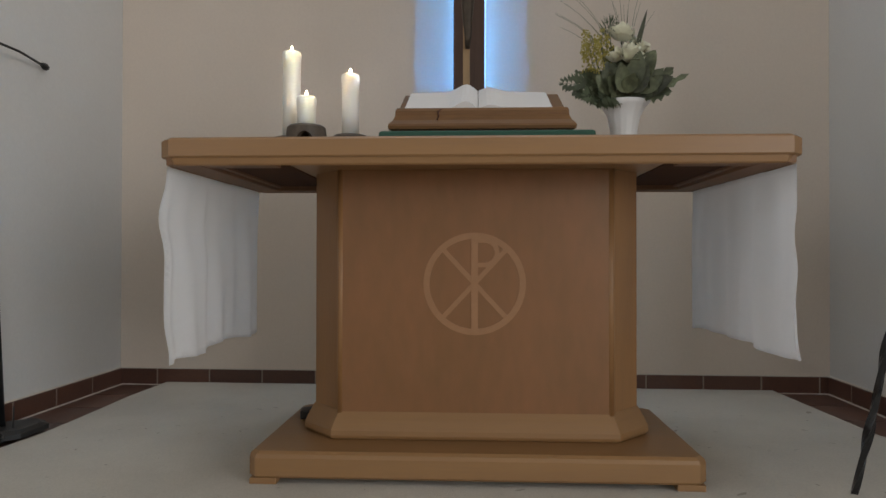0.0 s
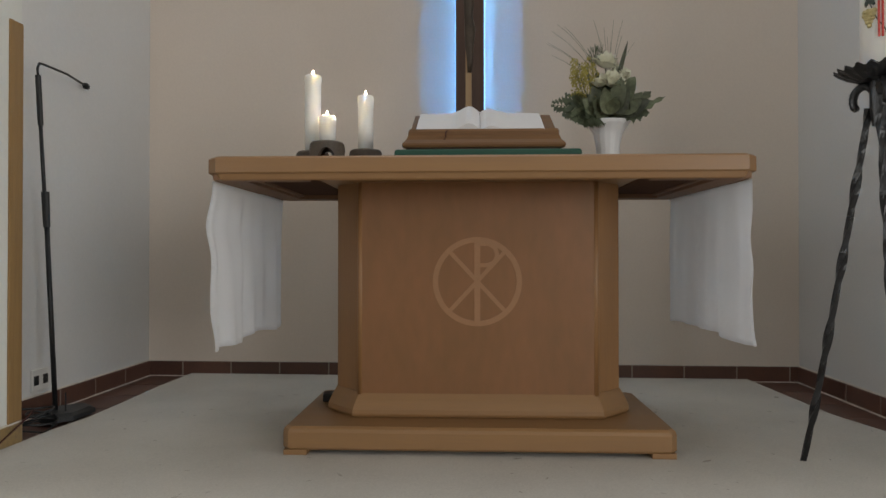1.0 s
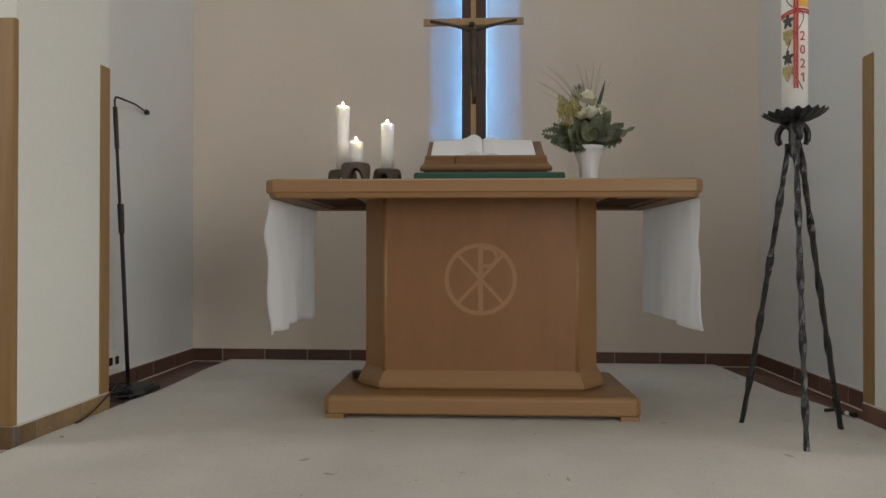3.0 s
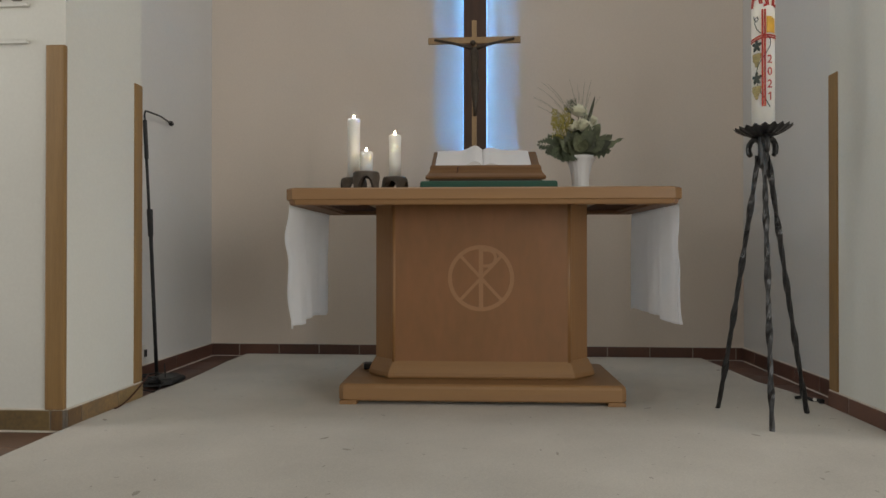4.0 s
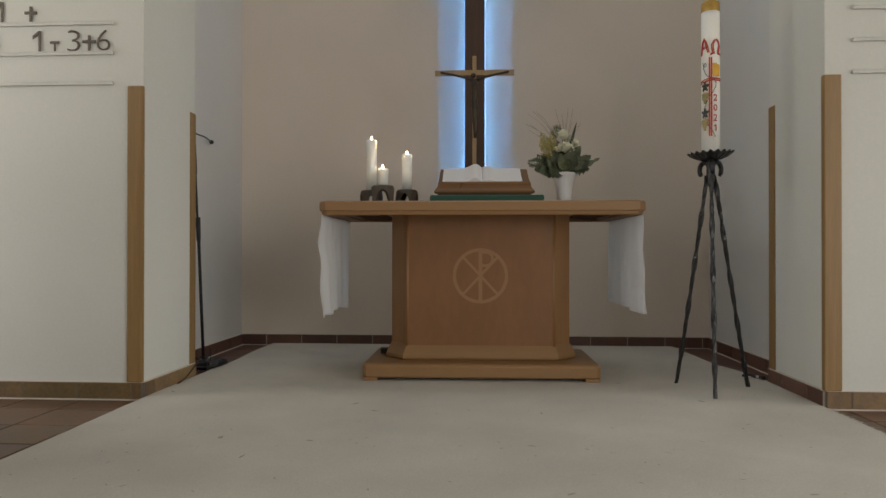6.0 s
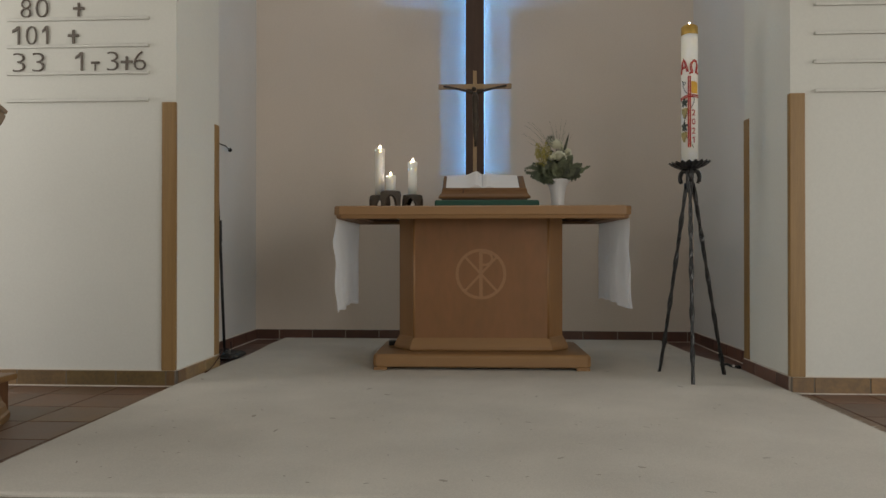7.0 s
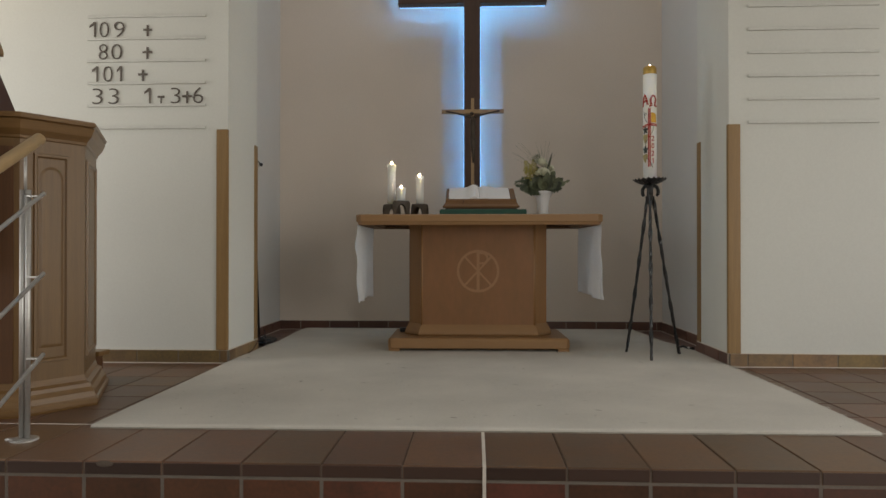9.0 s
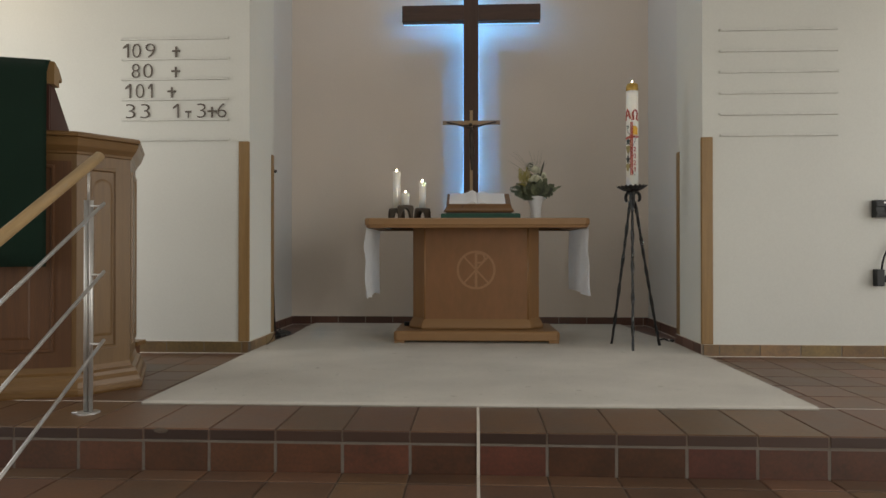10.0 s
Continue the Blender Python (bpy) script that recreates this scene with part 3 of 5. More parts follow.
def holder(place, width, height, label, turn=0):
    """A squat bowl-like ring with arched openings on its sides."""
    hld = thing("candle_holder", place, label, "candle holder", "candle holders", turn=turn)
    bm = bmesh.new()
    n, R = 48, width / 2
    def rad(z):
        return R * (1.0 - 0.17 * (z / height) ** 1.2)
    def foot(w):
        a = (w % (math.tau / 4)) - math.tau / 8
        k = abs(a) / 0.66
        return 0.80 * height * math.sqrt(max(0, 1 - k * k)) if k < 1 else 0.0
    outer_l, outer_t, inner_t, inner_l = [], [], [], []
    for k in range(n):
        w = k * math.tau / n
        f = foot(w)
        c, s = math.cos(w), math.sin(w)
        outer_l.append((rad(f) * c, rad(f) * s, f))
        outer_t.append((rad(height) * c, rad(height) * s, height - 0.006))
        inner_t.append(((rad(height) - 0.006) * c, (rad(height) - 0.006) * s, height))
        inner_l.append((max(0.01, (rad(f) - 0.022)) * c, max(0.01, (rad(f) - 0.022)) * s, f))
    loft([inner_l, outer_l, outer_t, inner_t], bm, caps=False)
    top = [bm.verts.new((0.60 * p[0], 0.60 * p[1], height - 0.003)) for p in inner_t]
    bm.verts.ensure_lookup_table()
    it = [bm.verts[3 * n + k] for k in range(n)]
    for k in range(n):
        bm.faces.new((it[k], it[(k + 1) % n], top[(k + 1) % n], top[k]))
    bm.faces.new(top)
    part("bowl", bm, M_CERAMIC, hld)
    return hld


for x, y, hh, hw, ch, rd, turn, lab in ((-0.553, 2.335, 0.106, 0.146, 0.293, 0.0312, 66, "tall"), (-0.470, 2.215, 0.122, 0.146, 0.098, 0.0308, 54, "short"), (-0.3465, 2.305, 0.106, 0.142, 0.206, 0.0295, 34, "middling")):
    holder((x, y, TZ), hw, hh, "dark brown stoneware candle holder with arched openings", turn)
    pillar_candle((x, y, TZ + hh - 0.003), rd, ch, "lit %s ivory pillar candle on a stoneware holder" % lab)

# ---- book on its desk ----
gb = tagged(part("cushion", box(-0.284, 0.284, -0.165, 0.16, 0, 0.040, 0.012, 3), M_GREENBOOK), "flat dark green cloth-covered pad under the book desk", "pad")
gb.matrix_basis = pose(0.100, 2.02, TZ, 0, 0, 1)
desk = thing("book_desk", (0.090, 1.905, TZ + 0.052), "sloping brown wooden book desk on a green pad", "book stand", turn=1)
SL = radians(25)
bm = bmesh.new()
prof = [(0.000, 0.0), (-0.004, 0.008), (-0.002, 0.014), (0.010, 0.026), (0.016, 0.040), (0.014, 0.052), (0.018, 0.060), (0.030, 0.060), (0.032, 0.048), (0.06, 0.048), (0.06, 0.0)]
loft([[(s * (0.254 - 0.7 * min(0.022, y + 0.004) - 0.14 * z), y, z) for y, z in prof] for s in (-1, 1)], bm)
part("ledge", bm, M_STAND, desk)
bm = bmesh.new()
q = [(0.03, 0.044), (0.26, 0.044 + 0.23 * math.tan(SL)), (0.26, 0.026 + 0.23 * math.tan(SL)), (0.03, 0.026)]
loft([[(-0.232, y, z) for y, z in q], [(0.232, y, z) for y, z in q]], bm)
part("board", bm, M_STAND, desk)
# dark filler in place of the shadow gap between desk and pad
part("base_board", box(-0.236, 0.236, 0.012, 0.262, -0.012, -0.0005), M_DARKWOODX, desk)
for s in (-1, 1):
    xa, xb = sorted((s * 0.235, s * 0.215))
    q = [(0.06, 0), (0.27, 0), (0.262, 0.03 + 0.23 * math.tan(SL)), (0.06, 0.05)]
    part("cheek", loft([[(xa, y, z) for y, z in q], [(xb, y, z) for y, z in q]]), M_STAND, desk)

book = thing("open_book", (0.080, 1.939, TZ + 0.052 + 0.045), "large open book with blank-looking white pages on its desk", "book", turn=1)
tilt = Matrix.Rotation(SL, 4, "X")


def page_block(side):
    n = 18
    rows0, rows1 = [], []
    for i in range(n + 1):
        u = i / n
        hump = 0.010 + 0.022 * math.exp(-((u - 0.16) / 0.17) ** 2) * (1.0 if side < 0 else 0.55) * (1 - math.exp(-(u / 0.05))) + 0.006 * (1 - u)
        x = side * (0.001 + 0.203 * u)
        rows0.append((x, hump))
    ring0 = [(x, 0.0, z) for x, z in rows0] + [(side * 0.204, 0.0, 0.004), (0, 0.0, 0.004)]
    ring1 = [(x, 0.235, z) for x, z in rows0] + [(side * 0.204, 0.235, 0.004), (0, 0.235, 0.004)]
    bm = loft([[tilt @ Vector(p) for p in ring0], [tilt @ Vector(p) for p in ring1]])
    return bm


part("page_block", page_block(-1), M_PAPER, book)
part("page_block", page_block(1), M_PAPER, book)
bm = box(-0.208, 0.208, -0.003, 0.239, 0.0, 0.0036, 0.001)
bm.transform(tilt)
part("cover", bm, M_MAHOG, book)
bm = tube([(-0.092, -0.004, 0.014), (-0.100, -0.016, 0.012), (-0.108, -0.022, 0.004), (-0.107, -0.026, -0.010), (-0.112, -0.025, -0.020)], 0.0022, 6)
part("ribbon", bm, M_MAHOG, book, "dark ribbon bookmark")

# ---- flowers ----
VX, VY = 0.522, 2.20
bm = bmesh.new()
lathe([(0.036, 0.0), (0.040, 0.004), (0.038, 0.05), (0.041, 0.10), (0.050, 0.140), (0.064, 0.166), (0.078, 0.180), (0.076, 0.182), (0.060, 0.166), (0.045, 0.138), (0.034, 0.09), (0.030, 0.02)], 64, bm, wave=0.014, waves=16)
vase = tagged(part("vase", bm, M_VASE, smooth=True), "white porcelain vase with a flared fluted rim", "vase")
vase.location = (VX, VY, TZ)
bouquet = thing("bouquet", (VX, VY, TZ + 0.192), "mixed bouquet of cream roses, goldenrod, fern and broad leaves", "flowers")
rng = random.Random(11)


def leaf_mesh(base, tip, width, droop=0.02, fold=0.25, lobes=0.0):
    base, tip = Vector(base), Vector(tip)
    d = tip - base
    side = d.cross(Vector((0, -1, 0.25))).normalized()
    nrm = side.cross(d).normalized()
    rows = []
    steps = 16 if lobes else 10
    for i in range(steps + 1):
        u = i / steps
        w = width * max(0.0, math.sin(math.pi * min(1, u ** 0.85))) ** 0.75 * (1 - 0.12 * u)
        w *= 1 + lobes * (1 if i % 4 == 2 else -1 if i % 4 == 0 else 0)
        p = base + d * u + Vector((0, 0, -droop * u * u))
        rows.append([p - side * w + nrm * w * fold, p - side * w * 0.5 + nrm * w * fold * 0.35, p, p + side * w * 0.5 + nrm * w * fold * 0.35, p + side * w + nrm * w * fold])
    bm = loft(rows, close=False)
    bmesh.ops.remove_doubles(bm, verts=bm.verts[:], dist=0.0004)
    return bm


def fern(base, tip, label=""):
    base, tip = Vector(base), Vector(tip)
    d = tip - base
    side = d.cross(Vector((0, -1, 0.2))).normalized()
    bm = tube([base, base + d * 0.5 + Vector((0, 0, 0.008)), tip], [0.0018, 0.0014, 0.0006], 5)
    n = 13
    for i in range(2, n):
        u = i / n
        p = base + d * u + Vector((0, 0, 0.008 * math.sin(math.pi * u)))
        ln = 0.038 * math.sin(math.pi * min(1, 0.2 + u * 0.8)) + 0.008
        for s in (-1, 1):
            q = p + side * s * ln + d.normalized() * ln * 0.55 + Vector((0, rng.uniform(-0.006, 0.006), rng.uniform(-0.006, 0.004)))
            m = (p + q) / 2
            t = d.normalized() * 0.0085
            vs = [bm.verts.new(v) for v in (p, m - t, q, m + t)]
            bm.faces.new(vs)
    return bm


for k in range(34):
    a = -1.45 + 2.9 * k / 33 + rng.uniform(-0.12, 0.12)
    r = rng.uniform(0.08, 0.135)
    tier = k % 3
    depth = (-0.085, -0.05, 0.0)[tier] + rng.uniform(-0.02, 0.02)
    z = (0.05, 0.085, 0.115)[tier] * math.cos(a * 0.6) + rng.uniform(-0.015, 0.02)
    tip = (math.sin(a) * r * 1.05, depth, z)
    part("leaf", leaf_mesh((tip[0] * 0.3, depth * 0.5, 0.0), tip, rng.uniform(0.022, 0.036), rng.uniform(0.0, 0.02), 0.25, rng.choice((0.0, 0.0, 0.22))), M_LEAF, bouquet, smooth=True)
for x, z, y, w, lean in ((-0.062, 0.112, -0.085, 0.031, -0.4), (-0.030, 0.085, -0.10, 0.026, -0.3), (0.022, 0.120, -0.09, 0.030, 0.3), (0.066, 0.125, -0.075, 0.034, 1.1), (0.088, 0.075, -0.09, 0.030, 1.3), (0.004, 0.062, -0.10, 0.024, 0.2), (-0.088, 0.060, -0.085, 0.028, -0.9), (0.046, 0.070, -0.10, 0.024, 0.6)):
    q0, q1 = (x - 0.055 * math.sin(lean), y * 0.8, max(0.0, z - 0.115 * math.cos(lean * 0.6))), (x + 0.012 * math.sin(lean), y + rng.uniform(-0.03, 0.01), z)
    part("leaf", leaf_mesh(q0, q1, w, rng.uniform(-0.01, 0.02), rng.uniform(0.15, 0.5)), M_LEAF, bouquet, smooth=True)
for tip, w in (((0.192, -0.02, 0.075), 0.016), ((0.135, -0.06, 0.085), 0.026), ((0.125, -0.08, 0.008), 0.028), ((0.145, -0.05, 0.045), 0.026)):
    part("leaf", leaf_mesh((0.045, tip[1] * 0.6, 0.0), tip, w, 0.004, 0.2, 0.42), M_LEAF, bouquet, smooth=True)
for k in range(16):
    x, z = rng.uniform(-0.065, 0.075), rng.uniform(0.10, 0.185)
    y = rng.uniform(-0.05, 0.02)
    part("leaf", leaf_mesh((x * 0.55, y * 0.6, z - 0.09), (x, y, z), rng.uniform(0.012, 0.022), 0.005), M_LEAF, bouquet, smooth=True)
for tip in ((-0.200, -0.03, 0.048), (-0.165, -0.06, 0.010), (-0.15, 0.02, 0.085), (-0.135, -0.08, -0.012), (0.14, 0.04, 0.055), (-0.085, -0.10, -0.022), (-0.105, -0.08, -0.028)):
    part("fern_frond", fern((tip[0] * 0.15, tip[1] * 0.3, 0.01), tip), M_FERN, bouquet)


def rose(c, r, k):
    """A half-open rose: rings of cupped petals with uneven, outward-turned rims."""
    bm = bmesh.new()
    rr = random.Random(k)
    lean = Matrix.Rotation(rr.uniform(0.3, 0.8), 4, "X") @ Matrix.Rotation(rr.uniform(-0.4, 0.4), 4, "Y")
    for ring, (rad, h, n) in enumerate(((0.22, 1.0, 3), (0.42, 0.98, 4), (0.66, 0.92, 5), (0.88, 0.78, 5), (1.08, 0.55, 6))):
        for j in range(n):
            w0 = j * math.tau / n + ring * 0.7 + rr.uniform(-0.2, 0.2)
            hh, out = h * rr.uniform(0.85, 1.12), rr.uniform(0.85, 1.15)
            rows = []
            for i in range(6):
                v = i / 5
                row = []
                for q in range(7):
                    e = q / 3 - 1
                    w = w0 + e * (math.pi / n * 1.35)
                    rd = r * rad * out * (0.25 + 0.75 * math.sin(min(1.57, v * 1.9))) * (1 - 0.16 * math.sin(v * 3.1)) + r * 0.10 * ring * max(0, v - 0.75) * 2.2
                    zz = r * (hh * 1.55 * v - 0.75) - r * 0.30 * e * e * v
                    row.append(Vector(c) + lean @ Vector((rd * math.cos(w), rd * math.sin(w), zz)))
                rows.append(row)
            loft(rows, bm, close=False)
    return bm


for k, (c, r) in enumerate((((0.004, -0.080, 0.118), 0.034), ((-0.012, -0.030, 0.196), 0.035), ((0.044, -0.02, 0.150), 0.029), ((-0.040, -0.070, 0.112), 0.022))):
    part("rose", rose(c, r, k), M_ROSE, bouquet, "cream rose bloom", smooth=True)
    part("stem", tube([(c[0] * 0.2, c[1] * 0.2, -0.05), (c[0] * 0.7, c[1] * 0.8, c[2] * 0.5), (c[0], c[1], c[2] - r * 0.6)], 0.0022, 6), M_FERN, bouquet)
for k in range(9):
    bx, bz = -0.072 + rng.uniform(-0.045, 0.050), 0.140 + rng.uniform(-0.040, 0.030)
    by = rng.uniform(-0.08, -0.02)
    bm = tube([(bx * 0.2, by * 0.3, 0.0), (bx * 0.8, by, bz * 0.6), (bx, by, bz + 0.03)], 0.0012, 5)
    part("stem", bm, M_FERN, bouquet)
    bm = bmesh.new()
    for j in range(90):
        u = rng.random()
        ang = rng.uniform(0, math.tau)
        sp = 0.028 * (1 - 0.6 * u) * rng.random() ** 0.5
        m = Matrix.Translation((bx + sp * math.cos(ang) - 0.012 * u, by + sp * math.sin(ang), bz - 0.045 + 0.09 * u)) @ Matrix.Diagonal((1, 1, rng.uniform(0.7, 1.5), 1))
        bmesh.ops.create_icosphere(bm, subdivisions=1, radius=rng.uniform(0.0014, 0.0034), matrix=m)
    part("goldenrod_spray", bm, M_YELLOW, bouquet, "yellow goldenrod spray")
for k in range(16):
    a = rng.uniform(-0.95, 0.55)
    h = rng.uniform(0.24, 0.37)
    bend = math.sin(a) * 0.25
    y = rng.uniform(-0.06, 0.03)
    pts = [(0.01, y * 0.2, 0.0), (bend * 0.2, y * 0.5, h * 0.4), (bend * 0.55, y, h * 0.78), (bend * 1.05, y, h * (1.0 - 0.12 * abs(a)))]
    p0, p1, p2 = Vector(pts[0]), Vector((bend * 0.15, y * 0.6, h * 0.6)), Vector(pts[3])
    pts = [p0 * (1 - u) ** 2 + p1 * 2 * u * (1 - u) + p2 * u * u for u in [j / 9 for j in range(10)]]
    part("grass_blade", tube(pts, [0.0013 - 0.0001 * j for j in range(10)], 5), M_GRASS, bouquet)
part("leaf", leaf_mesh((0.02, -0.03, 0.10), (0.062, -0.04, 0.262), 0.008, 0, 0.1), M_LEAF, bouquet)
bm = bmesh.new()
for k in range(110):
    u, ang = rng.random(), rng.uniform(0, math.tau)
    sp = 0.022 * rng.random()
    p = Vector((-0.045 + sp * math.cos(ang), -0.02 + sp * math.sin(ang), 0.180 + 0.055 * u))
    tube([p, p + Vector((sp * math.cos(ang) * 0.6, 0, 0.018))], [0.0014, 0.0004], 4, bm)
part("seed_head", bm, M_FERN, bouquet, "bristly green seed head")

# ---- tall candle on its iron stand ----
SX, SY = 1.118, 1.638
stand = thing("candle_stand", (SX, SY, 0.015), "black wrought iron tripod candle stand with twisted legs", "candle stand")
HUB = 0.985
feet = ((1.020, 1.850), (1.088, 1.490), (1.334, 1.776))
for fx, fy in feet:
    ex, ey = fx - SX, fy - SY
    n = 44
    pts = [(ex + (0.10 * ex - ex) * (i / n) ** 0.93, ey + (0.10 * ey - ey) * (i / n) ** 0.93, HUB * i / n) for i in range(n + 1)]
    part("leg", tube(pts, [0.0076 + 0.0013 * math.sin(i * 0.68 + fx * 9) for i in range(n + 1)], 8, square=True, twist=0.34), M_IRON, stand)
    d = Vector((ex, ey, 0)).normalized()
    sc = []
    for i in range(13):
        w = math.pi * (0.02 + 1.25 * i / 12)
        sc.append(d * (0.010 + 0.032 * (1 - math.cos(w))) * 0.95 + Vector((0, 0, HUB + 0.028 + 0.034 * math.sin(w))))
    part("scroll", tube(sc, [0.011] * 12 + [0.009], 8), M_IRON, stand, smooth=True)
bm = bmesh.new()
lathe([(0.013, HUB - 0.05), (0.019, HUB), (0.019, HUB + 0.05), (0.017, HUB + 0.075)], 16, bm)
part("hub", bm, M_IRON, stand)
bm = bmesh.new()
n = 108
rings = []
for r, z, wv in ((0.02, 0.074, 0), (0.05, 0.076, 0.2), (0.076, 0.088, 0.6), (0.097, 0.102, 1.0), (0.098, 0.106, 1.0), (0.076, 0.093, 0.6), (0.045, 0.084, 0.2), (0.01, 0.0835, 0)):
    rings.append([((r + 0.0045 * wv * math.cos(20 * k * math.tau / n)) * math.cos(k * math.tau / n), (r + 0.0045 * wv * math.cos(20 * k * math.tau / n)) * math.sin(k * math.tau / n),
                   HUB - 0.005 + z + 0.0045 * wv * math.cos(20 * k * math.tau / n)) for k in range(n)])
loft(rings, bm)
bmesh.ops.rotate(bm, cent=(0, 0, HUB + 0.08), matrix=Matrix.Rotation(radians(-2.2), 3, "Y"), verts=bm.verts[:])
part("drip_dish", bm, M_IRON, stand, "scalloped iron dish")

PR, PB = 0.0400, 0.010 + HUB + 0.084
PH = 1.792 - PB
paschal = thing("easter_candle", (SX, SY, PB), "tall ivory Easter candle with red cross and green vine relief, lit", "candle")
bm = bmesh.new()
lathe([(PR, 0), (PR, PH - 0.055), (PR * 0.97, PH - 0.05)], 40, bm)
pwax = part("wax", bm, M_WAX, paschal, smooth=True)
bm = bmesh.new()
lathe([(PR * 0.98, PH - 0.053), (PR * 1.01, PH - 0.05), (PR * 1.0, PH - 0.012), (PR * 0.75, PH - 0.002), (PR * 0.4, PH - 0.006), (0.004, PH - 0.008)], 40, bm)
part("gilded_tip", bm, M_GOLD, pwax, "gold painted tip", smooth=True)
part("wick", tube([(0, 0, PH - 0.01), (0.001, 0, PH + 0.008)], 0.0013, 6), M_WICK, pwax)
bm = bmesh.new()
lathe([(0.001, PH - 0.004), (0.0030, PH), (0.0034, PH + 0.004), (0.0025, PH + 0.008), (0.0010, PH + 0.012), (0.0003, PH + 0.016)], 12, bm)
part("flame", bm, M_FLAME, pwax, "small bright flame", smooth=True)


def wrap(u, z, r=PR + 0.0012, face=-0.315):
    """A place on the candle's skin: u along it from the middle of the motif."""
    w = -math.pi / 2 + face + u / PR
    return (r * math.cos(w), r * math.sin(w), z)


def skin_line(bm, pts, rad):
    fine = []
    for (u0, z0), (u1, z1) in zip(pts, pts[1:]):
        for k in range(6):
            fine.append(wrap(u0 + (u1 - u0) * k / 6, z0 + (z1 - z0) * k / 6))
    fine.append(wrap(*pts[-1]))
    tube(fine, rad, 6, bm)
    return bm


bm = bmesh.new()
for o in (-0.0042, 0.0042):
    skin_line(bm, [(o, 0.094), (o, 0.448)], 0.0033)
    skin_line(bm, [(-0.052, 0.338 + o), (0, 0.350 + o), (0.052, 0.348 + o)], 0.0030)
part("relief_cross", bm, M_REDWAX, pwax, "double red wax cross")
bm = bmesh.new()
for o in (-0.0032, 0.0032):
    for pts in ([(-0.046 + o, 0.462), (-0.036 + o, 0.520), (-0.029, 0.533 + o), (-0.020 + o, 0.516), (-0.008 + o, 0.470)], [(-0.041, 0.490 + o), (-0.016, 0.496 + o)]):
        skin_line(bm, pts, 0.0026)
    for pts in ([(0.000, 0.462 + o), (0.014 + o, 0.464), (0.008 + o, 0.486), (0.008 + o, 0.506), (0.017, 0.522 - o), (0.027, 0.526 - o), (0.036, 0.518 - o), (0.041 - o, 0.500), (0.036 - o, 0.480), (0.034 - o, 0.463), (0.050, 0.462 + o)],):
        skin_line(bm, pts, 0.0026)
part("relief_letters", bm, M_REDWAX, pwax, "red wax alpha and omega")
bm = bmesh.new()
rows = []
for i in range(6):
    rows.append([wrap(0.009 + 0.036 * j / 6, 0.362 + 0.060 * i / 5 * (1 if j < 4 else 0.92 if j < 6 else 0.78), PR + 0.0012) for j in range(7)])
part("relief_sun", loft(rows, bm, close=False), M_YELLOWWAX, pwax, "yellow wax sun")
bm = bmesh.new()
skin_line(bm, [(-0.036, 0.428), (-0.032, 0.412), (-0.024, 0.406), (-0.018, 0.414), (-0.022, 0.424), (-0.030, 0.418), (-0.032, 0.400), (-0.024, 0.380), (-0.012, 0.364), (0.012, 0.352), (0.024, 0.336), (0.022, 0.316), (0.012, 0.296),
               (0.0, 0.276), (-0.016, 0.250), (-0.026, 0.222), (-0.028, 0.196), (-0.018, 0.166), (-0.008, 0.140), (0.008, 0.116), (0.020, 0.090)], 0.0014)
part("relief_vine", bm, M_GREENWAX, pwax, "thin dark vine")
for zc in (0.318, 0.198):
    bm = bmesh.new()
    rl = random.Random(int(zc * 1000))
    # a lobed vine leaf lying on the skin
    rim_pts, top_pts = [], []
    for j in range(40):
        w = j * math.tau / 40
        q = 0.0165 + 0.0062 * math.cos(5 * (w - math.pi / 2)) + 0.0012 * rl.uniform(-1, 1)
        u, v = -0.025 + 0.92 * q * math.cos(w), zc + 1.18 * q * math.sin(w)
        rim_pts.append(wrap(u, v, PR - 0.001))
        top_pts.append(wrap(-0.025 + (u + 0.025) * 0.9, zc + (v - zc) * 0.9, PR + 0.0026))
    mid = [wrap(-0.025 + 0.004 * math.cos(j * math.tau / 40), zc + 0.004 * math.sin(j * math.tau / 40), PR + 0.0018) for j in range(40)]
    loft([rim_pts, top_pts, mid], bm)
    part("relief_leaf", bm, M_GREENWAX, pwax, "dark green wax leaf")
    for row, cnt in enumerate((4, 4, 3, 2, 1)):
        for j in range(cnt):
            bm = bmesh.new()
            bmesh.ops.create_icosphere(bm, subdivisions=2, radius=rl.uniform(0.0055, 0.0075), matrix=Matrix.Translation(wrap(-0.026 + 0.0085 * (j - (cnt - 1) / 2) + rl.uniform(-0.001, 0.001), zc - 0.034 - 0.0095 * row, PR - 0.001)))
            part("grape", bm, M_GRAPE, pwax, "pale gold wax grape", smooth=True)


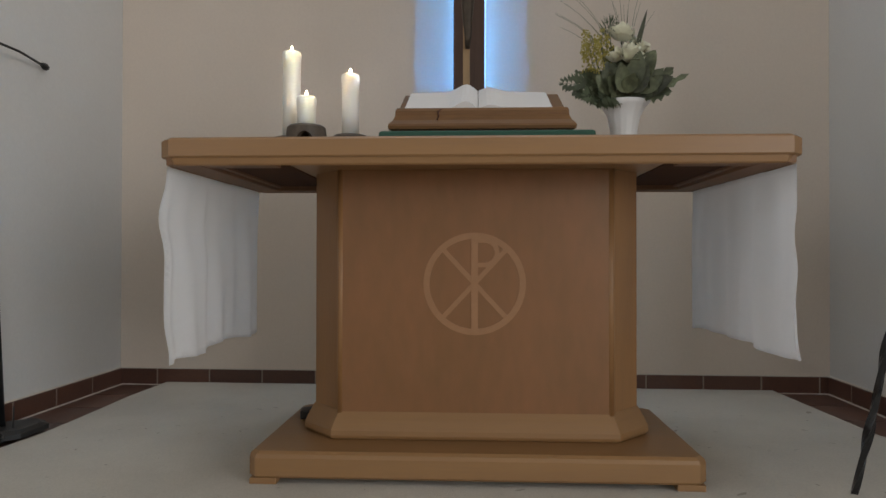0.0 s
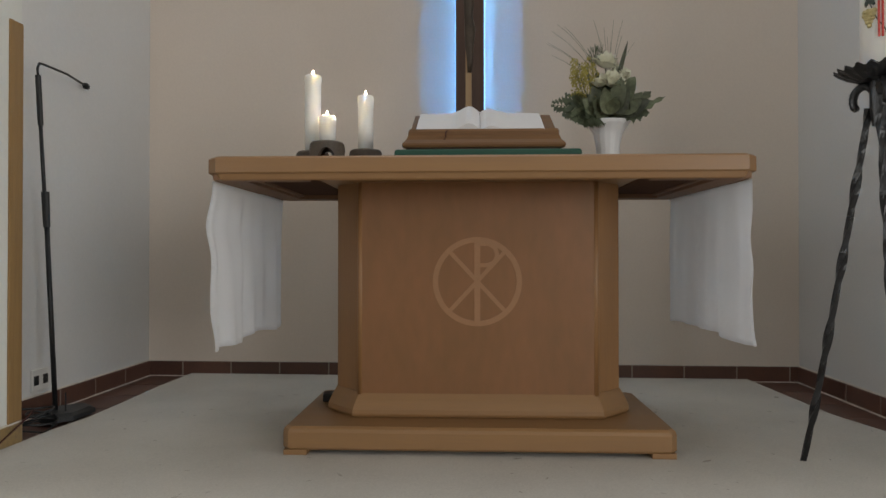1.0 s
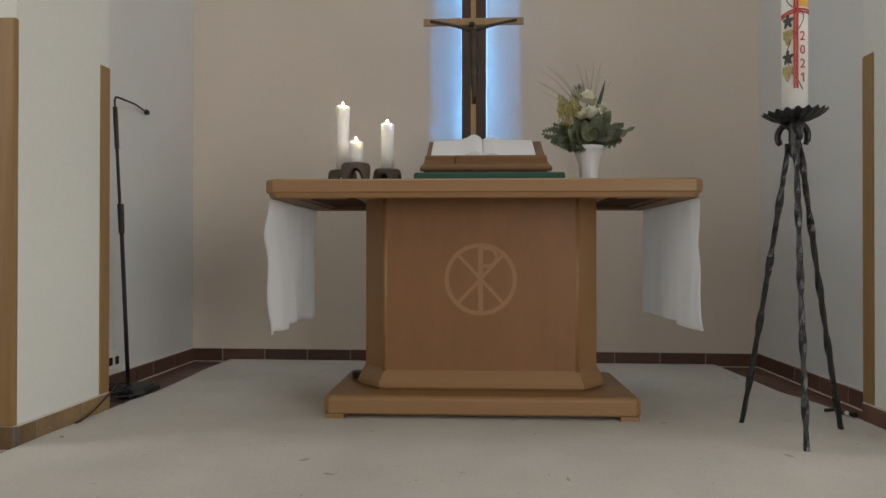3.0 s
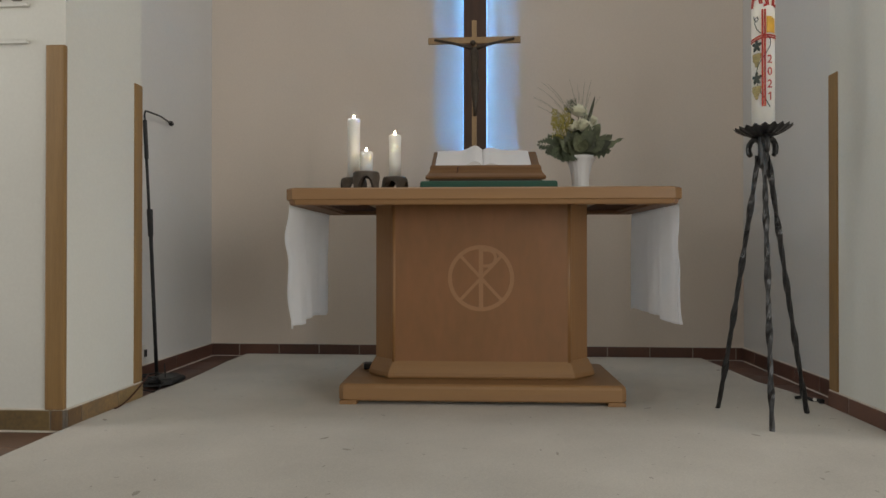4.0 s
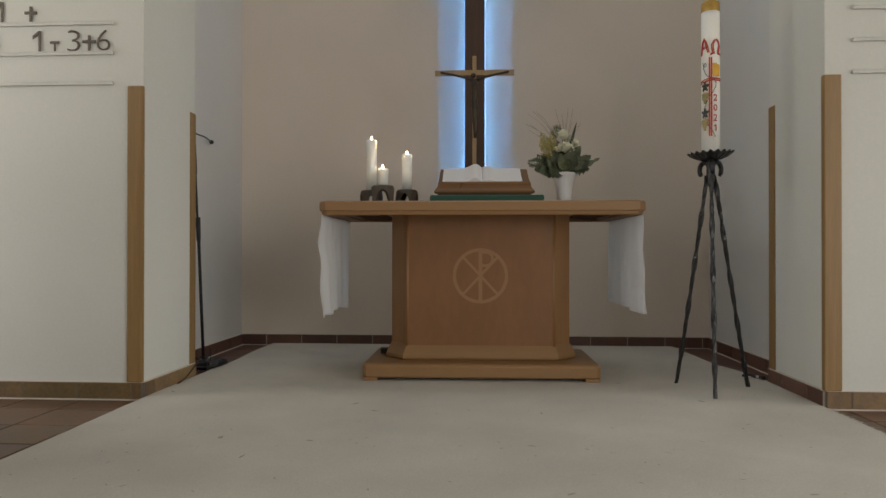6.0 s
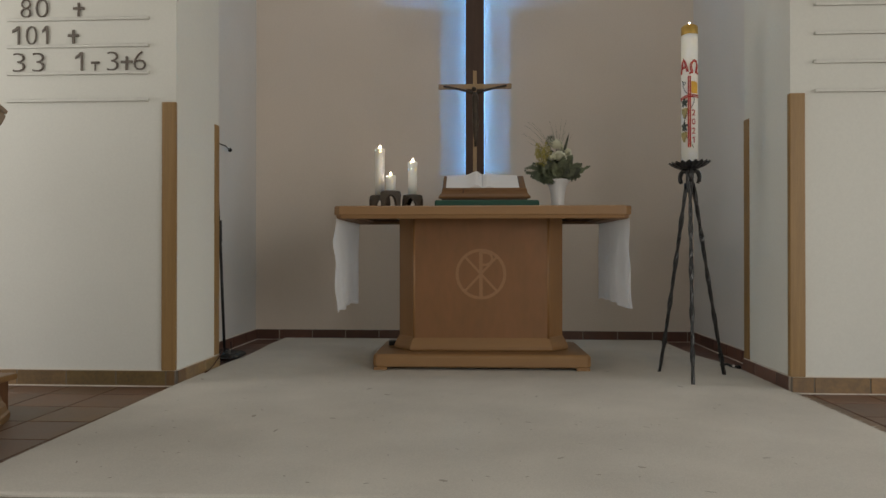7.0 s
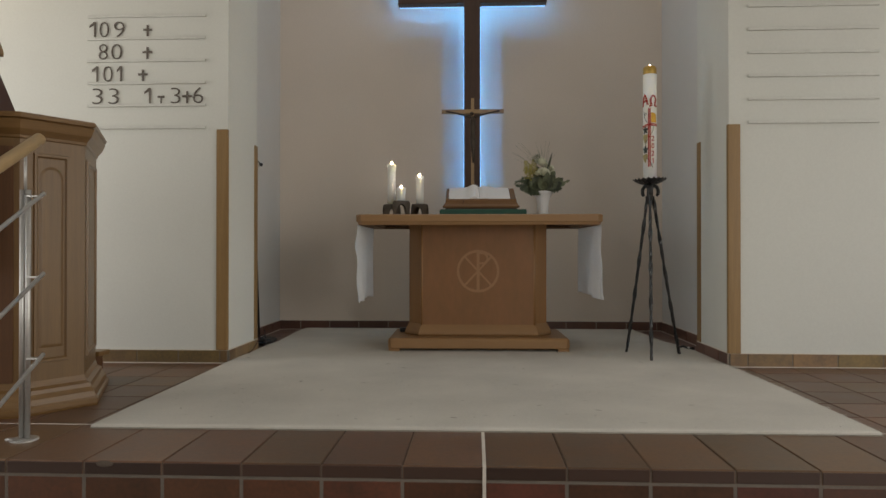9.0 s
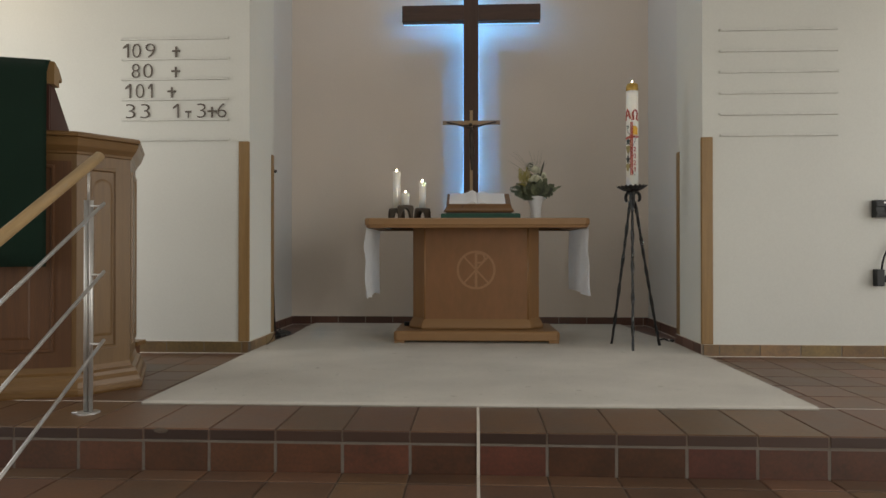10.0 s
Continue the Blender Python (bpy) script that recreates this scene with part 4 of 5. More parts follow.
def letter_mesh(text, width, height, depth, fat=-0.019):
    cu = bpy.data.curves.new("glyph", "FONT")
    cu.body, cu.size, cu.extrude, cu.resolution_u = text, 1.0, 0.0, 3
    cu.offset = fat
    ob = new("glyph", cu)
    bpy.context.view_layer.update()
    me = bpy.data.meshes.new_from_object(ob.evaluated_get(bpy.context.evaluated_depsgraph_get()))
    bpy.data.objects.remove(ob)
    bpy.data.curves.remove(cu)
    bm = bmesh.new()
    bm.from_mesh(me)
    bpy.data.meshes.remove(me)
    bmesh.ops.remove_doubles(bm, verts=bm.verts[:], dist=0.0005)
    xs, ys = [v.co.x for v in bm.verts], [v.co.y for v in bm.verts]
    x0, x1, y0, y1 = min(xs), max(xs), min(ys), max(ys)
    for v in bm.verts:
        v.co = Vector(((v.co.x - x0) / (x1 - x0) * width, 0, (v.co.y - y0) / (y1 - y0) * height))
    if depth:
        geo = bmesh.ops.extrude_face_region(bm, geom=bm.faces[:])
        for v in geo["geom"]:
            if isinstance(v, bmesh.types.BMVert):
                v.co.y -= depth
    return bm


for k, chx in enumerate("2021"):
    z = 0.251 - 0.0452 * k
    if chx == "1":
        bm = bmesh.new()
        skin_line(bm, [(0.015, z + 0.022), (0.023, z + 0.029), (0.023, z)], 0.0024)
    else:
        bm = letter_mesh(chx, 0.018, 0.030, 0.0, 0.012)
        for v in bm.verts:
            v.co = Vector(wrap(0.0115 + v.co.x, z + v.co.z, PR + 0.0016))
    part("relief_digit", bm, M_REDWAX, pwax, "red wax digit")

# ---- hymn boards ----
RAILZ = (2.065, 1.932, 1.799, 1.666, 1.533, 1.400)
for nm, xa, xb, yy in (("hymn_board", -2.262, -1.545, FRONT), ("hymn_board", 1.607, 2.335, FRONT - 0.004)):
    bd = thing(nm, ((xa + xb) / 2, yy, 1.38), "wall-mounted hymn board of six white rails" + (", empty" if xa > 0 else ", with numbers on it"), "hymn board", "hymn boards")
    h = (xb - xa) / 2
    for z in RAILZ:
        bm = box(-h, h, -0.016, 0.0, z - 1.38 - 0.012, z - 1.38 + 0.0, 0.002)
        box(-h, h, -0.017, -0.013, z - 1.38, z - 1.38 + 0.004, bm=bm)
        part("rail", bm, M_RAILPAINT, bd)
PX0, PXS = -2.249, 0.003824


def sign(kind, a, b, z0, z1):
    """One loose number or sign that stands on a rail; a and b are units along the board."""
    x0, x1 = PX0 + (a - 222) * PXS, PX0 + (b - 222) * PXS
    y = FRONT - 0.0035
    if kind == "1":
        w, h = x1 - x0, z1 - z0
        bm = box(w - 0.011, w, -0.004, 0, 0, h, 0.001)
        q = [(w - 0.012, h), (w - 0.012, h - 0.018), (-0.004, h - 0.034), (-0.004, h - 0.022)]
        loft([[(a, 0.0003, b) for a, b in q], [(a, -0.0038, b) for a, b in q]], bm)
    elif kind in "0123456789":
        bm = letter_mesh(kind, x1 - x0, z1 - z0, 0.004)
    elif kind == "+":
        w, h, t = x1 - x0, z1 - z0, 0.0065
        bm = box(w / 2 - t, w / 2 + t, -0.004, 0, 0, h, 0.001)
        box(0, w, -0.0045, -0.0005, h * 0.5, h * 0.5 + 2 * t, 0.001, bm=bm)
    else:
        w, h, t = x1 - x0, z1 - z0, 0.006
        bm = box(w / 2 - t * 0.6, w / 2 + t * 0.6, -0.004, 0, 0, h - t * 2, 0.001)
        box(0, w, -0.0045, -0.0005, h - 2 * t, h, 0.001, bm=bm)
    ob = part("hymn_number" if kind in "0123456789" else "hymn_sign", bm, M_BROWNLETTER)
    ob.location = (x0, y, z0)
    tagged(ob, "grey-brown loose %s standing on a hymn board rail" % ("digit " + kind if kind in "0123456789" else ("plus sign" if kind == "+" else "minus sign")), "number sign", "hymn numbers")


for row, items in ((1, (("1", 222, 231), ("0", 237, 252), ("9", 260, 277), ("+", 307, 321))), (2, (("8", 236, 250), ("0", 256, 273), ("+", 306, 321))),
                   (3, (("1", 226, 235), ("0", 243, 258), ("1", 266, 273), ("+", 299, 314))), (4, (("3", 226, 242), ("3", 252, 268), ("1", 310, 319), ("-", 330, 341), ("3", 351, 366), ("+", 369, 385), ("6", 386, 402)))):
    z = RAILZ[row] + 0.006
    for kind, a, b in items:
        sign(kind, a, b, z, z + (0.093 if kind in "0123456789" else 0.070 if kind == "+" else 0.046))

# ---- microphone stand and wall socket in the recess ----
mic = thing("microphone_stand", (-1.475, 2.24, 0.015), "black microphone stand with a thin gooseneck", "microphone stand")
part("pole", tube([(-0.018, 0, 0.02), (-0.034, -0.035, 0.74)], 0.0088, 12), M_BLACK, mic, smooth=True)
part("pole", tube([(-0.034, -0.035, 0.70), (-0.043, -0.06, 1.10)], 0.0068, 12), M_BLACK, mic, smooth=True)
part("clutch", tube([(-0.0335, -0.033, 0.70), (-0.036, -0.039, 0.83)], [0.012, 0.014], 12), M_BLACK, mic)
part("adapter", tube([(-0.042, -0.058, 1.07), (-0.045, -0.070, 1.25)], 0.0098, 12), M_BLACK, mic)
neck = [(-0.045, -0.070, 1.25), (-0.047, -0.070, 1.275), (-0.05, -0.055, 1.297), (-0.056, -0.02, 1.302), (-0.07, 0.14, 1.310), (-0.115, 0.335, 1.315)]
part("gooseneck", tube(neck, 0.0045, 8), M_BLACK, mic, smooth=True)
part("microphone", tube([(-0.112, 0.325, 1.315), (-0.118, 0.352, 1.315), (-0.122, 0.368, 1.315)], [0.008, 0.014, 0.011], 10), M_BLACK, mic, smooth=True)
bm = bmesh.new()
loft([octa(-0.055, 0.085, -0.10, 0.13, 0.045, 0.0), octa(-0.055, 0.085, -0.10, 0.13, 0.045, 0.016), octa(-0.045, 0.072, -0.085, 0.11, 0.045, 0.026)], bm)
part("foot", bm, M_BLACK, mic)
bm = tube([(0.02, 0, 0.09), (0.04, -0.03, 0.0), (0.07, -0.20, -0.006), (0.05, -0.32, 0.03), (0.058, -0.35, 0.08)], 0.003, 6)
part("cable", bm, M_BLACK, mic)
sock = thing("socket_plate", (RL, 2.33, 0.135), "white double wall socket", "socket")
part("plate", box(0, 0.010, -0.05, 0.05, -0.042, 0.042, 0.003), M_SOCKET, sock)
for yy in (-0.027, 0.027):
    part("socket_hole", box(0.0095, 0.0115, yy - 0.014, yy + 0.014, -0.018, 0.018, 0.0), M_BLACK, sock)
cord = tagged(part("cable", tube([(1.405, 2.04, 0.022), (1.43, 2.01, 0.032), (1.46, 2.005, 0.018), (1.475, 1.985, 0.024), (1.486, 1.975, 0.019)], 0.007, 8), M_BLACK, smooth=True), "loose black cable with a plug on the carpet", "cable")
part("plug", box(1.462, 1.484, 1.95, 1.968, 0.0158, 0.034, 0.005), M_BLACK, cord)
part("plug_face", tube([(1.450, 1.968, 0.030), (1.446, 1.955, 0.032)], 0.007, 12), M_SOCKET, cord, "white plug face")

small = tagged(part("plug_box", box(-0.028, 0.028, -0.03, 0.03, 0, 0.028, 0.006), M_BLACK), "small dark grey plug box on the altar's base slab", "plug box")
small.matrix_basis = pose(-0.448, 2.185, 0.1005, 0, 0, 12)
loops = []
for k in range(54):
    w = k * 0.42
    loops.append((-1.452 + (0.045 + 0.012 * math.sin(w * 0.31)) * math.cos(w), 2.085 + (0.062 + 0.014 * math.sin(w * 0.23 + 1)) * math.sin(w), 0.021 + 0.0011 * k + 0.006 * math.sin(w * 1.7)))
tagged(part("cable_coil", tube(loops, 0.0036, 6), M_BLACK, smooth=True), "tangled black cable coiled beside the microphone stand", "cable")
sag = [(-1.404, 1.985, 0.10), (-1.390, 1.93, 0.085), (-1.384, 1.86, 0.062), (-1.380, 1.78, 0.036), (-1.378, 1.71, 0.021), (-1.376, 1.66, 0.0195)]
tagged(part("cable", tube(sag, 0.0032, 6), M_MAHOG, smooth=True), "thin reddish-brown cable hanging along the skirting", "cable")

# ---- black devices on the right wall ----
dev = thing("wall_device", (2.642, FRONT - 0.004, 0.88), "small black box with a knob fixed to the wall", "wall device", "wall devices")
case = part("body", box(-0.105, 0.020, -0.05, 0, -0.007, 0.101, 0.005), M_BLACK, dev)
for zz in (0.012, 0.068):
    part("clamp_plate", box(-0.100, 0.016, -0.056, -0.0505, zz - 0.009, zz + 0.014, 0.002), M_BLACK, case)
part("screw", tube([(-0.055, -0.056, 0.084), (-0.055, -0.060, 0.084)], 0.006, 10), M_STEEL, case)
part("knob", tube([(-0.012, -0.05, 0.045), (-0.012, -0.082, 0.045)], 0.017, 14), M_BLACK, case)
dev = thing("wall_device", (2.620, FRONT - 0.004, 0.445), "black wall bracket with a curved arm", "wall device", "wall devices")
case = part("body", box(-0.076, -0.030, -0.05, 0, 0.002, 0.107, 0.005), M_BLACK, dev)
part("knob", tube([(-0.0295, -0.03, 0.048), (-0.016, -0.03, 0.048), (-0.014, -0.03, 0.048), (0.035, -0.03, 0.048)], [0.016, 0.016, 0.022, 0.022], 12), M_BLACK, case)
part("arm", tube([(-0.035, -0.025, 0.10), (-0.032, -0.027, 0.14), (-0.024, -0.03, 0.18), (-0.010, -0.03, 0.215), (0.012, -0.03, 0.25), (0.045, -0.03, 0.28)], 0.006, 8), M_BLACK, dev, smooth=True)

# ---- pulpit ----
pulpit = thing("pulpit", (-1.735, 0.0, 0.0), "octagonal panelled oak pulpit with a moulded cornice", "pulpit")
CORNERS = [Vector(c) for c in ((-0.756, -0.182), (-0.033, 0.053), (0.108, 0.270), (-0.068, 0.668), (-0.278, 0.775), (-0.992, 0.543), (-1.098, 0.334), (-0.965, -0.076))]


def plan(inset):
    """The pulpit's eight corners; an inset of 0.06 is the body's face, less stands proud of it."""
    out = []
    for k in range(8):
        d0, d1 = (CORNERS[k] - CORNERS[k - 1]).normalized(), (CORNERS[(k + 1) % 8] - CORNERS[k]).normalized()
        n0, n1 = Vector((-d0.y, d0.x)), Vector((-d1.y, d1.x))
        out.append(CORNERS[k] + (n0 + n1) / (1 + n0.dot(n1)) * (inset - 0.06))
    return out


def course(steps):
    return loft([[(p.x, p.y, z) for p in plan(i)] for i, z in steps])


part("plinth", course([(0.008, 0.0), (0.004, 0.012), (0.004, 0.030), (0.012, 0.038), (0.018, 0.060), (0.030, 0.078), (0.034, 0.094), (0.052, 0.104), (0.06, 0.128)]), M_PULPITX, pulpit)
part("body", course([(0.060, 0.12), (0.060, 1.11)]), M_PULPIT, pulpit)
part("cornice", course([(0.060, 1.108), (0.054, 1.112), (0.052, 1.122), (0.046, 1.130), (0.034, 1.146), (0.027, 1.164), (0.021, 1.180), (0.027, 1.184), (0.018, 1.188), (0.015, 1.200), (0.022, 1.208)]), M_PULPITX, pulpit)
ins = plan(0.060)
for k, (m0, m1) in ((0, (0.09, 0.09)), (1, (0.05, 0.066)), (2, (0.05, 0.05))):
    a, b = ins[k], ins[(k + 1) % 8]
    d = (b - a).normalized()
    nrm = Vector((d.y, -d.x))
    a2, b2 = a + d * m0, b - d * m1

    def on(u, z, off):
        p = a2 + (b2 - a2) * u + nrm * off
        return (p.x, p.y, z)
    lw = (b2 - a2).length
    rect = [(0, 0.20), (1, 0.20), (1, 1.056), (0, 1.056)]

    def shrunk(ring, d):
        return [(0.5 + (u - 0.5) * (1 - 2 * d / lw), 0.62 + (z - 0.62) * (1 - d / 0.42)) for u, z in ring]
    wood = M_REDOAK if k == 0 else M_PULPIT
    if k == 0:
        face = [(-0.13, 0.131), (1.12, 0.131), (1.12, 1.076), (-0.13, 1.076)]
        part("front_face", loft([[on(u, z, 0.0) for u, z in face], [on(u, z, 0.003) for u, z in face]]), M_REDOAK, pulpit, "reddish front boarding")
        nrm_lift = 0.003
    else:
        nrm_lift = 0.0
    part("panel_frame", loft([[on(u, z, o + nrm_lift) for u, z in shrunk(rect, d)] for d, o in ((0.0, 0.0005), (0.003, 0.009), (0.012, 0.009), (0.018, 0.001), (0.018, 0.0003), (0.0, 0.0002))], caps=False), wood, pulpit)
    arch = [(0.17, 0.26), (0.83, 0.26)] + [(0.5 + 0.33 * math.cos(w), 0.955 + 0.05 * math.sin(w)) for w in [math.pi * q / 12 for q in range(13)]]
    part("arched_panel", loft([[on(u, z, nrm_lift + 0.0004) for u, z in arch], [on(u, z, nrm_lift + 0.0035) for u, z in shrunk(arch, 0.012)], [on(u, z, nrm_lift + 0.004) for u, z in shrunk(arch, 0.020)]]), wood, pulpit)
stair = thing("pulpit_stair", (-2.16, 0.92, 0.0), "low oak step behind the pulpit", "step")
part("tread", box(-0.30, 0.325, -0.165, -0.06, 0.128, 0.154, 0.006), M_PULPITX, stair)
part("riser", box(-0.28, 0.295, -0.150, -0.075, 0.0, 0.1275, 0.002), M_REDOAK, stair)
# reading desk on the pulpit, with its green hanging
read = thing("reading_desk", (-1.865, 0.0, 1.221), "reddish wooden reading desk on the pulpit's rim", "reading desk", turn=18)
q = [(0.0, -0.0128), (0.39, -0.0128), (0.39, 0.0), (0.06, 0.20), (0.0, 0.205)]
for x in (-0.02, -0.62):
    part("cheek", loft([[(x, y, z) for y, z in q], [(x + 0.025, y, z) for y, z in q]]), M_MAHOG, read)
bm = bmesh.new()
q = [(-0.02, 0.298), (0.05, 0.283), (0.105, 0.246), (0.10, 0.228), (0.06, 0.236), (0.06, 0.196), (-0.02, 0.196)]
loft([[(-0.64, y, z) for y, z in q], [(0.025, y, z) for y, z in q]], bm)
part("front_board", box(-0.62, 0.004, -0.022, -0.002, -0.0128, 0.196), M_MAHOG, read)
part("sloping_top", bm, M_OAKSTRIP, read)
bm = bmesh.new()
hang = thing("pulpit_hanging", (-1.775, 0.0, 1.257), "dark green pulpit hanging with a gold emblem", "cloth", turn=18)
rows = []
for j in range(15):
    z = 0.265 - 0.93 * j / 14
    rows.append([(-0.62 + 0.545 * i / 24, -0.055 + (0.05 if j == 0 else 0) + 0.004 * math.sin(i * 0.7) * j / 14, z) for i in range(25)])
rows.insert(0, [(x, y + 0.13, z - 0.03) for x, y, z in rows[0]])
bm = loft(rows, close=False)
bmesh.ops.solidify(bm, geom=bm.faces[:], thickness=0.003)
drape = part("cloth", bm, M_GREENCLOTH, hang, smooth=True)
part("emblem", tube([(-0.40, -0.062, 0.05), (-0.365, -0.062, -0.06), (-0.33, -0.062, -0.10)], 0.006, 6), M_GOLDCLOTH, drape, "gold stitched line")

# ---- handrail ----
rail = thing("handrail", (-1.511, -0.292, 0.0), "steel stair rail with three slanting rods and a round wooden handrail", "handrail")
for dx in (-0.0105, 0.0105):
    part("post", tube([(dx, 0, 0.004), (dx, 0, 0.868)], 0.0088, 14), M_STEEL, rail, smooth=True)
part("pin", tube([(0, 0, 0.86), (0, 0, 0.995)], 0.005, 8), M_STEEL, rail, smooth=True)
bm = bmesh.new()
lathe([(0.045, 0.0), (0.045, 0.005), (0.042, 0.007), (0.02, 0.007)], 24, bm)
part("base_plate", bm, M_STEEL, rail)
part("screw_cover", box(-0.058, -0.03, -0.02, 0.0, 0.0, 0.009, 0.003), M_STEEL, rail)
SLOPE = Vector((0, -0.860, -0.510))
for z in (0.848, 0.568, 0.286):
    part("bracket", box(0.012, 0.056, -0.012, 0.012, z - 0.006, z + 0.000, 0.001), M_STEEL, rail)
    p = Vector((0.053, 0.002, z - 0.002))
    part("rod", tube([p - SLOPE * 0.022, p + SLOPE * 1.3], 0.0072, 10), M_STEEL, rail, smooth=True)
p = Vector((0.004, 0.072, 1.058))
part("handgrip", tube([p - SLOPE * 0.003, p, p + SLOPE * 1.4], [0.017, 0.0215, 0.0215], 20), M_RAILWOOD, rail, "round beech handrail", smooth=True)

# ---- tiles, skirting and steps ----
TW, TJ, X0 = 0.25, 0.0088, 0.0775


def tile_mesh(name, sx, sy, sz, bevel, material):
    bm = box(-sx / 2, sx / 2, -sy / 2, sy / 2, -sz, 0)
    top = [ed for ed in bm.edges if all(abs(v.co.z) < 1e-6 for v in ed.verts)]
    if bevel:
        bmesh.ops.bevel(bm, geom=top, offset=bevel, segments=1, affect="EDGES")
    return link_mesh(name, bm, material)


FLOOR, STEP = bpy.data.objects["floor"], bpy.data.objects["step_1"]
rng = random.Random(7)


def lay(name, me, m, parent):
    ob = new(name, me)
    ob.parent = parent
    ob.matrix_basis = m


ROW = 0.222
long_nose = tile_mesh("step_tile", TW - 0.005, 2 * ROW - 0.005, 0.042, 0.0025, M_FLOORTILE)
CUT = FRONT - 0.022 - (EDGE + 2 * ROW + 5 * TW)
cut_square = tile_mesh("floor_tile", TW - 0.006, CUT - 0.006, 0.02, 0.002, M_FLOORTILE)
nose = tile_mesh("step_tile", TW - 0.006, ROW - 0.006, 0.042, 0.003, M_FLOORTILE)
strip = tile_mesh("step_tile", TW - 0.007, DEPTH - ROW - TJ, 0.02, 0.002, M_FLOORTILE)
riser = tile_mesh("riser_tile", TW - TJ, 0.1085, 0.02, 0.002, M_STEPTILE)
rim = tile_mesh("rim_tile", TW - TJ, 0.036, 0.003, 0.001, M_RIM)
square = tile_mesh("floor_tile", TW - 0.006, TW - 0.006, 0.02, 0.002, M_FLOORTILE)
up = pose(0, 0, 0, 90, 0, 0)
for k in range(-15, 14):
    x = X0 + (k + 0.5) * TW
    jit = lambda: pose(0, 0, 0, rng.uniform(-0.15, 0.15), rng.uniform(-0.15, 0.15), 0)
    for level, own in ((0, FLOOR), (-RISE, STEP)):
        y0 = EDGE if level == 0 else EDGE - DEPTH
        if level == 0:
            lay("step_tile", long_nose, Matrix.Translation((x, y0 + ROW, level)) @ jit(), own)
        else:
            lay("step_tile", nose, Matrix.Translation((x, y0 + ROW / 2 - TJ / 4, level)) @ jit(), own)
        lay("rim_tile", rim, Matrix.Translation((x, y0 + 0.0005, level - 0.023)) @ up, own)
        lay("riser_tile", riser, Matrix.Translation((x, y0 + 0.003, level - 0.052 - 0.0535)) @ up @ jit(), own)
    lay("step_tile", strip, Matrix.Translation((x, EDGE - (DEPTH - ROW) / 2 + 0.004, -RISE)) @ jit(), STEP)
    for r in range(6):
        y = EDGE + 2 * ROW + (r + 0.5) * TW
        if r == 5:
            y = EDGE + 2 * ROW + 5 * TW + CUT / 2
        if (-1.2 < x < 1.3) or abs(x) > SIDE - 0.13:
            continue
        lay("floor_tile", cut_square if r == 5 else square, Matrix.Translation((x, y, 0)) @ jit(), FLOOR)
bm = box(-SIDE, SIDE, EDGE + 0.004, EDGE + 0.03, -RISE - 0.01, -0.005)
box(-SIDE, SIDE, EDGE - DEPTH + 0.004, EDGE - DEPTH + 0.03, -2 * RISE, -RISE - 0.005, bm=bm)
structure("riser_bed", bm, M_GROUT, "grey mortar bed behind the riser tiles", "mortar")
bm = bmesh.new()
bmesh.ops.create_icosphere(bm, subdivisions=2, radius=1, matrix=Matrix.Translation((-1.105, EDGE - 0.0005, -0.009)) @ Matrix.Diagonal((0.028, 0.0035, 0.011, 1)))
part("chip", bm, M_BED, STEP, "dark chip in a step tile")
bm = box(X0 - 0.0055, X0 + 0.0055, EDGE + 0.011, -0.11, -0.02, 0.0012)
box(X0 - 0.0055, X0 + 0.0055, EDGE - 0.0035, EDGE + 0.011, -RISE, 0.001, bm=bm)
box(X0 - 0.0055, X0 + 0.0055, EDGE - DEPTH - 0.0035, EDGE, -RISE - 0.02, -RISE + 0.0012, bm=bm)
for xa, xb in ((-SIDE, -1.376), (1.49, SIDE)):
    box(xa, xb, EDGE + 2 * ROW - 0.003, EDGE + 2 * ROW + 0.003, -0.01, 0.001, bm=bm)
structure("joint_seal", bm, M_SEAL, "pale sealant in the expansion joint", "joint")
# recess side strips of floor
dark_square = tile_mesh("floor_tile", TW - 0.004, TW - 0.004, 0.02, 0.001, M_SKIRTDARK)
for xs in (-1.53, 1.52):
    for r in range(5):
        y = 1.95 + (r + 0.5) * TW
        lay("floor_tile", dark_square, Matrix.Translation((xs, y, 0.0)), FLOOR)

SKH = 0.076
skd = tile_mesh("skirting_tile", TW - 0.006, SKH - 0.003, 0.012, 0.002, M_SKIRTDARK)
sko = tile_mesh("skirting_tile", TW - 0.006, SKH - 0.003, 0.012, 0.002, M_SKIRTOCHRE)


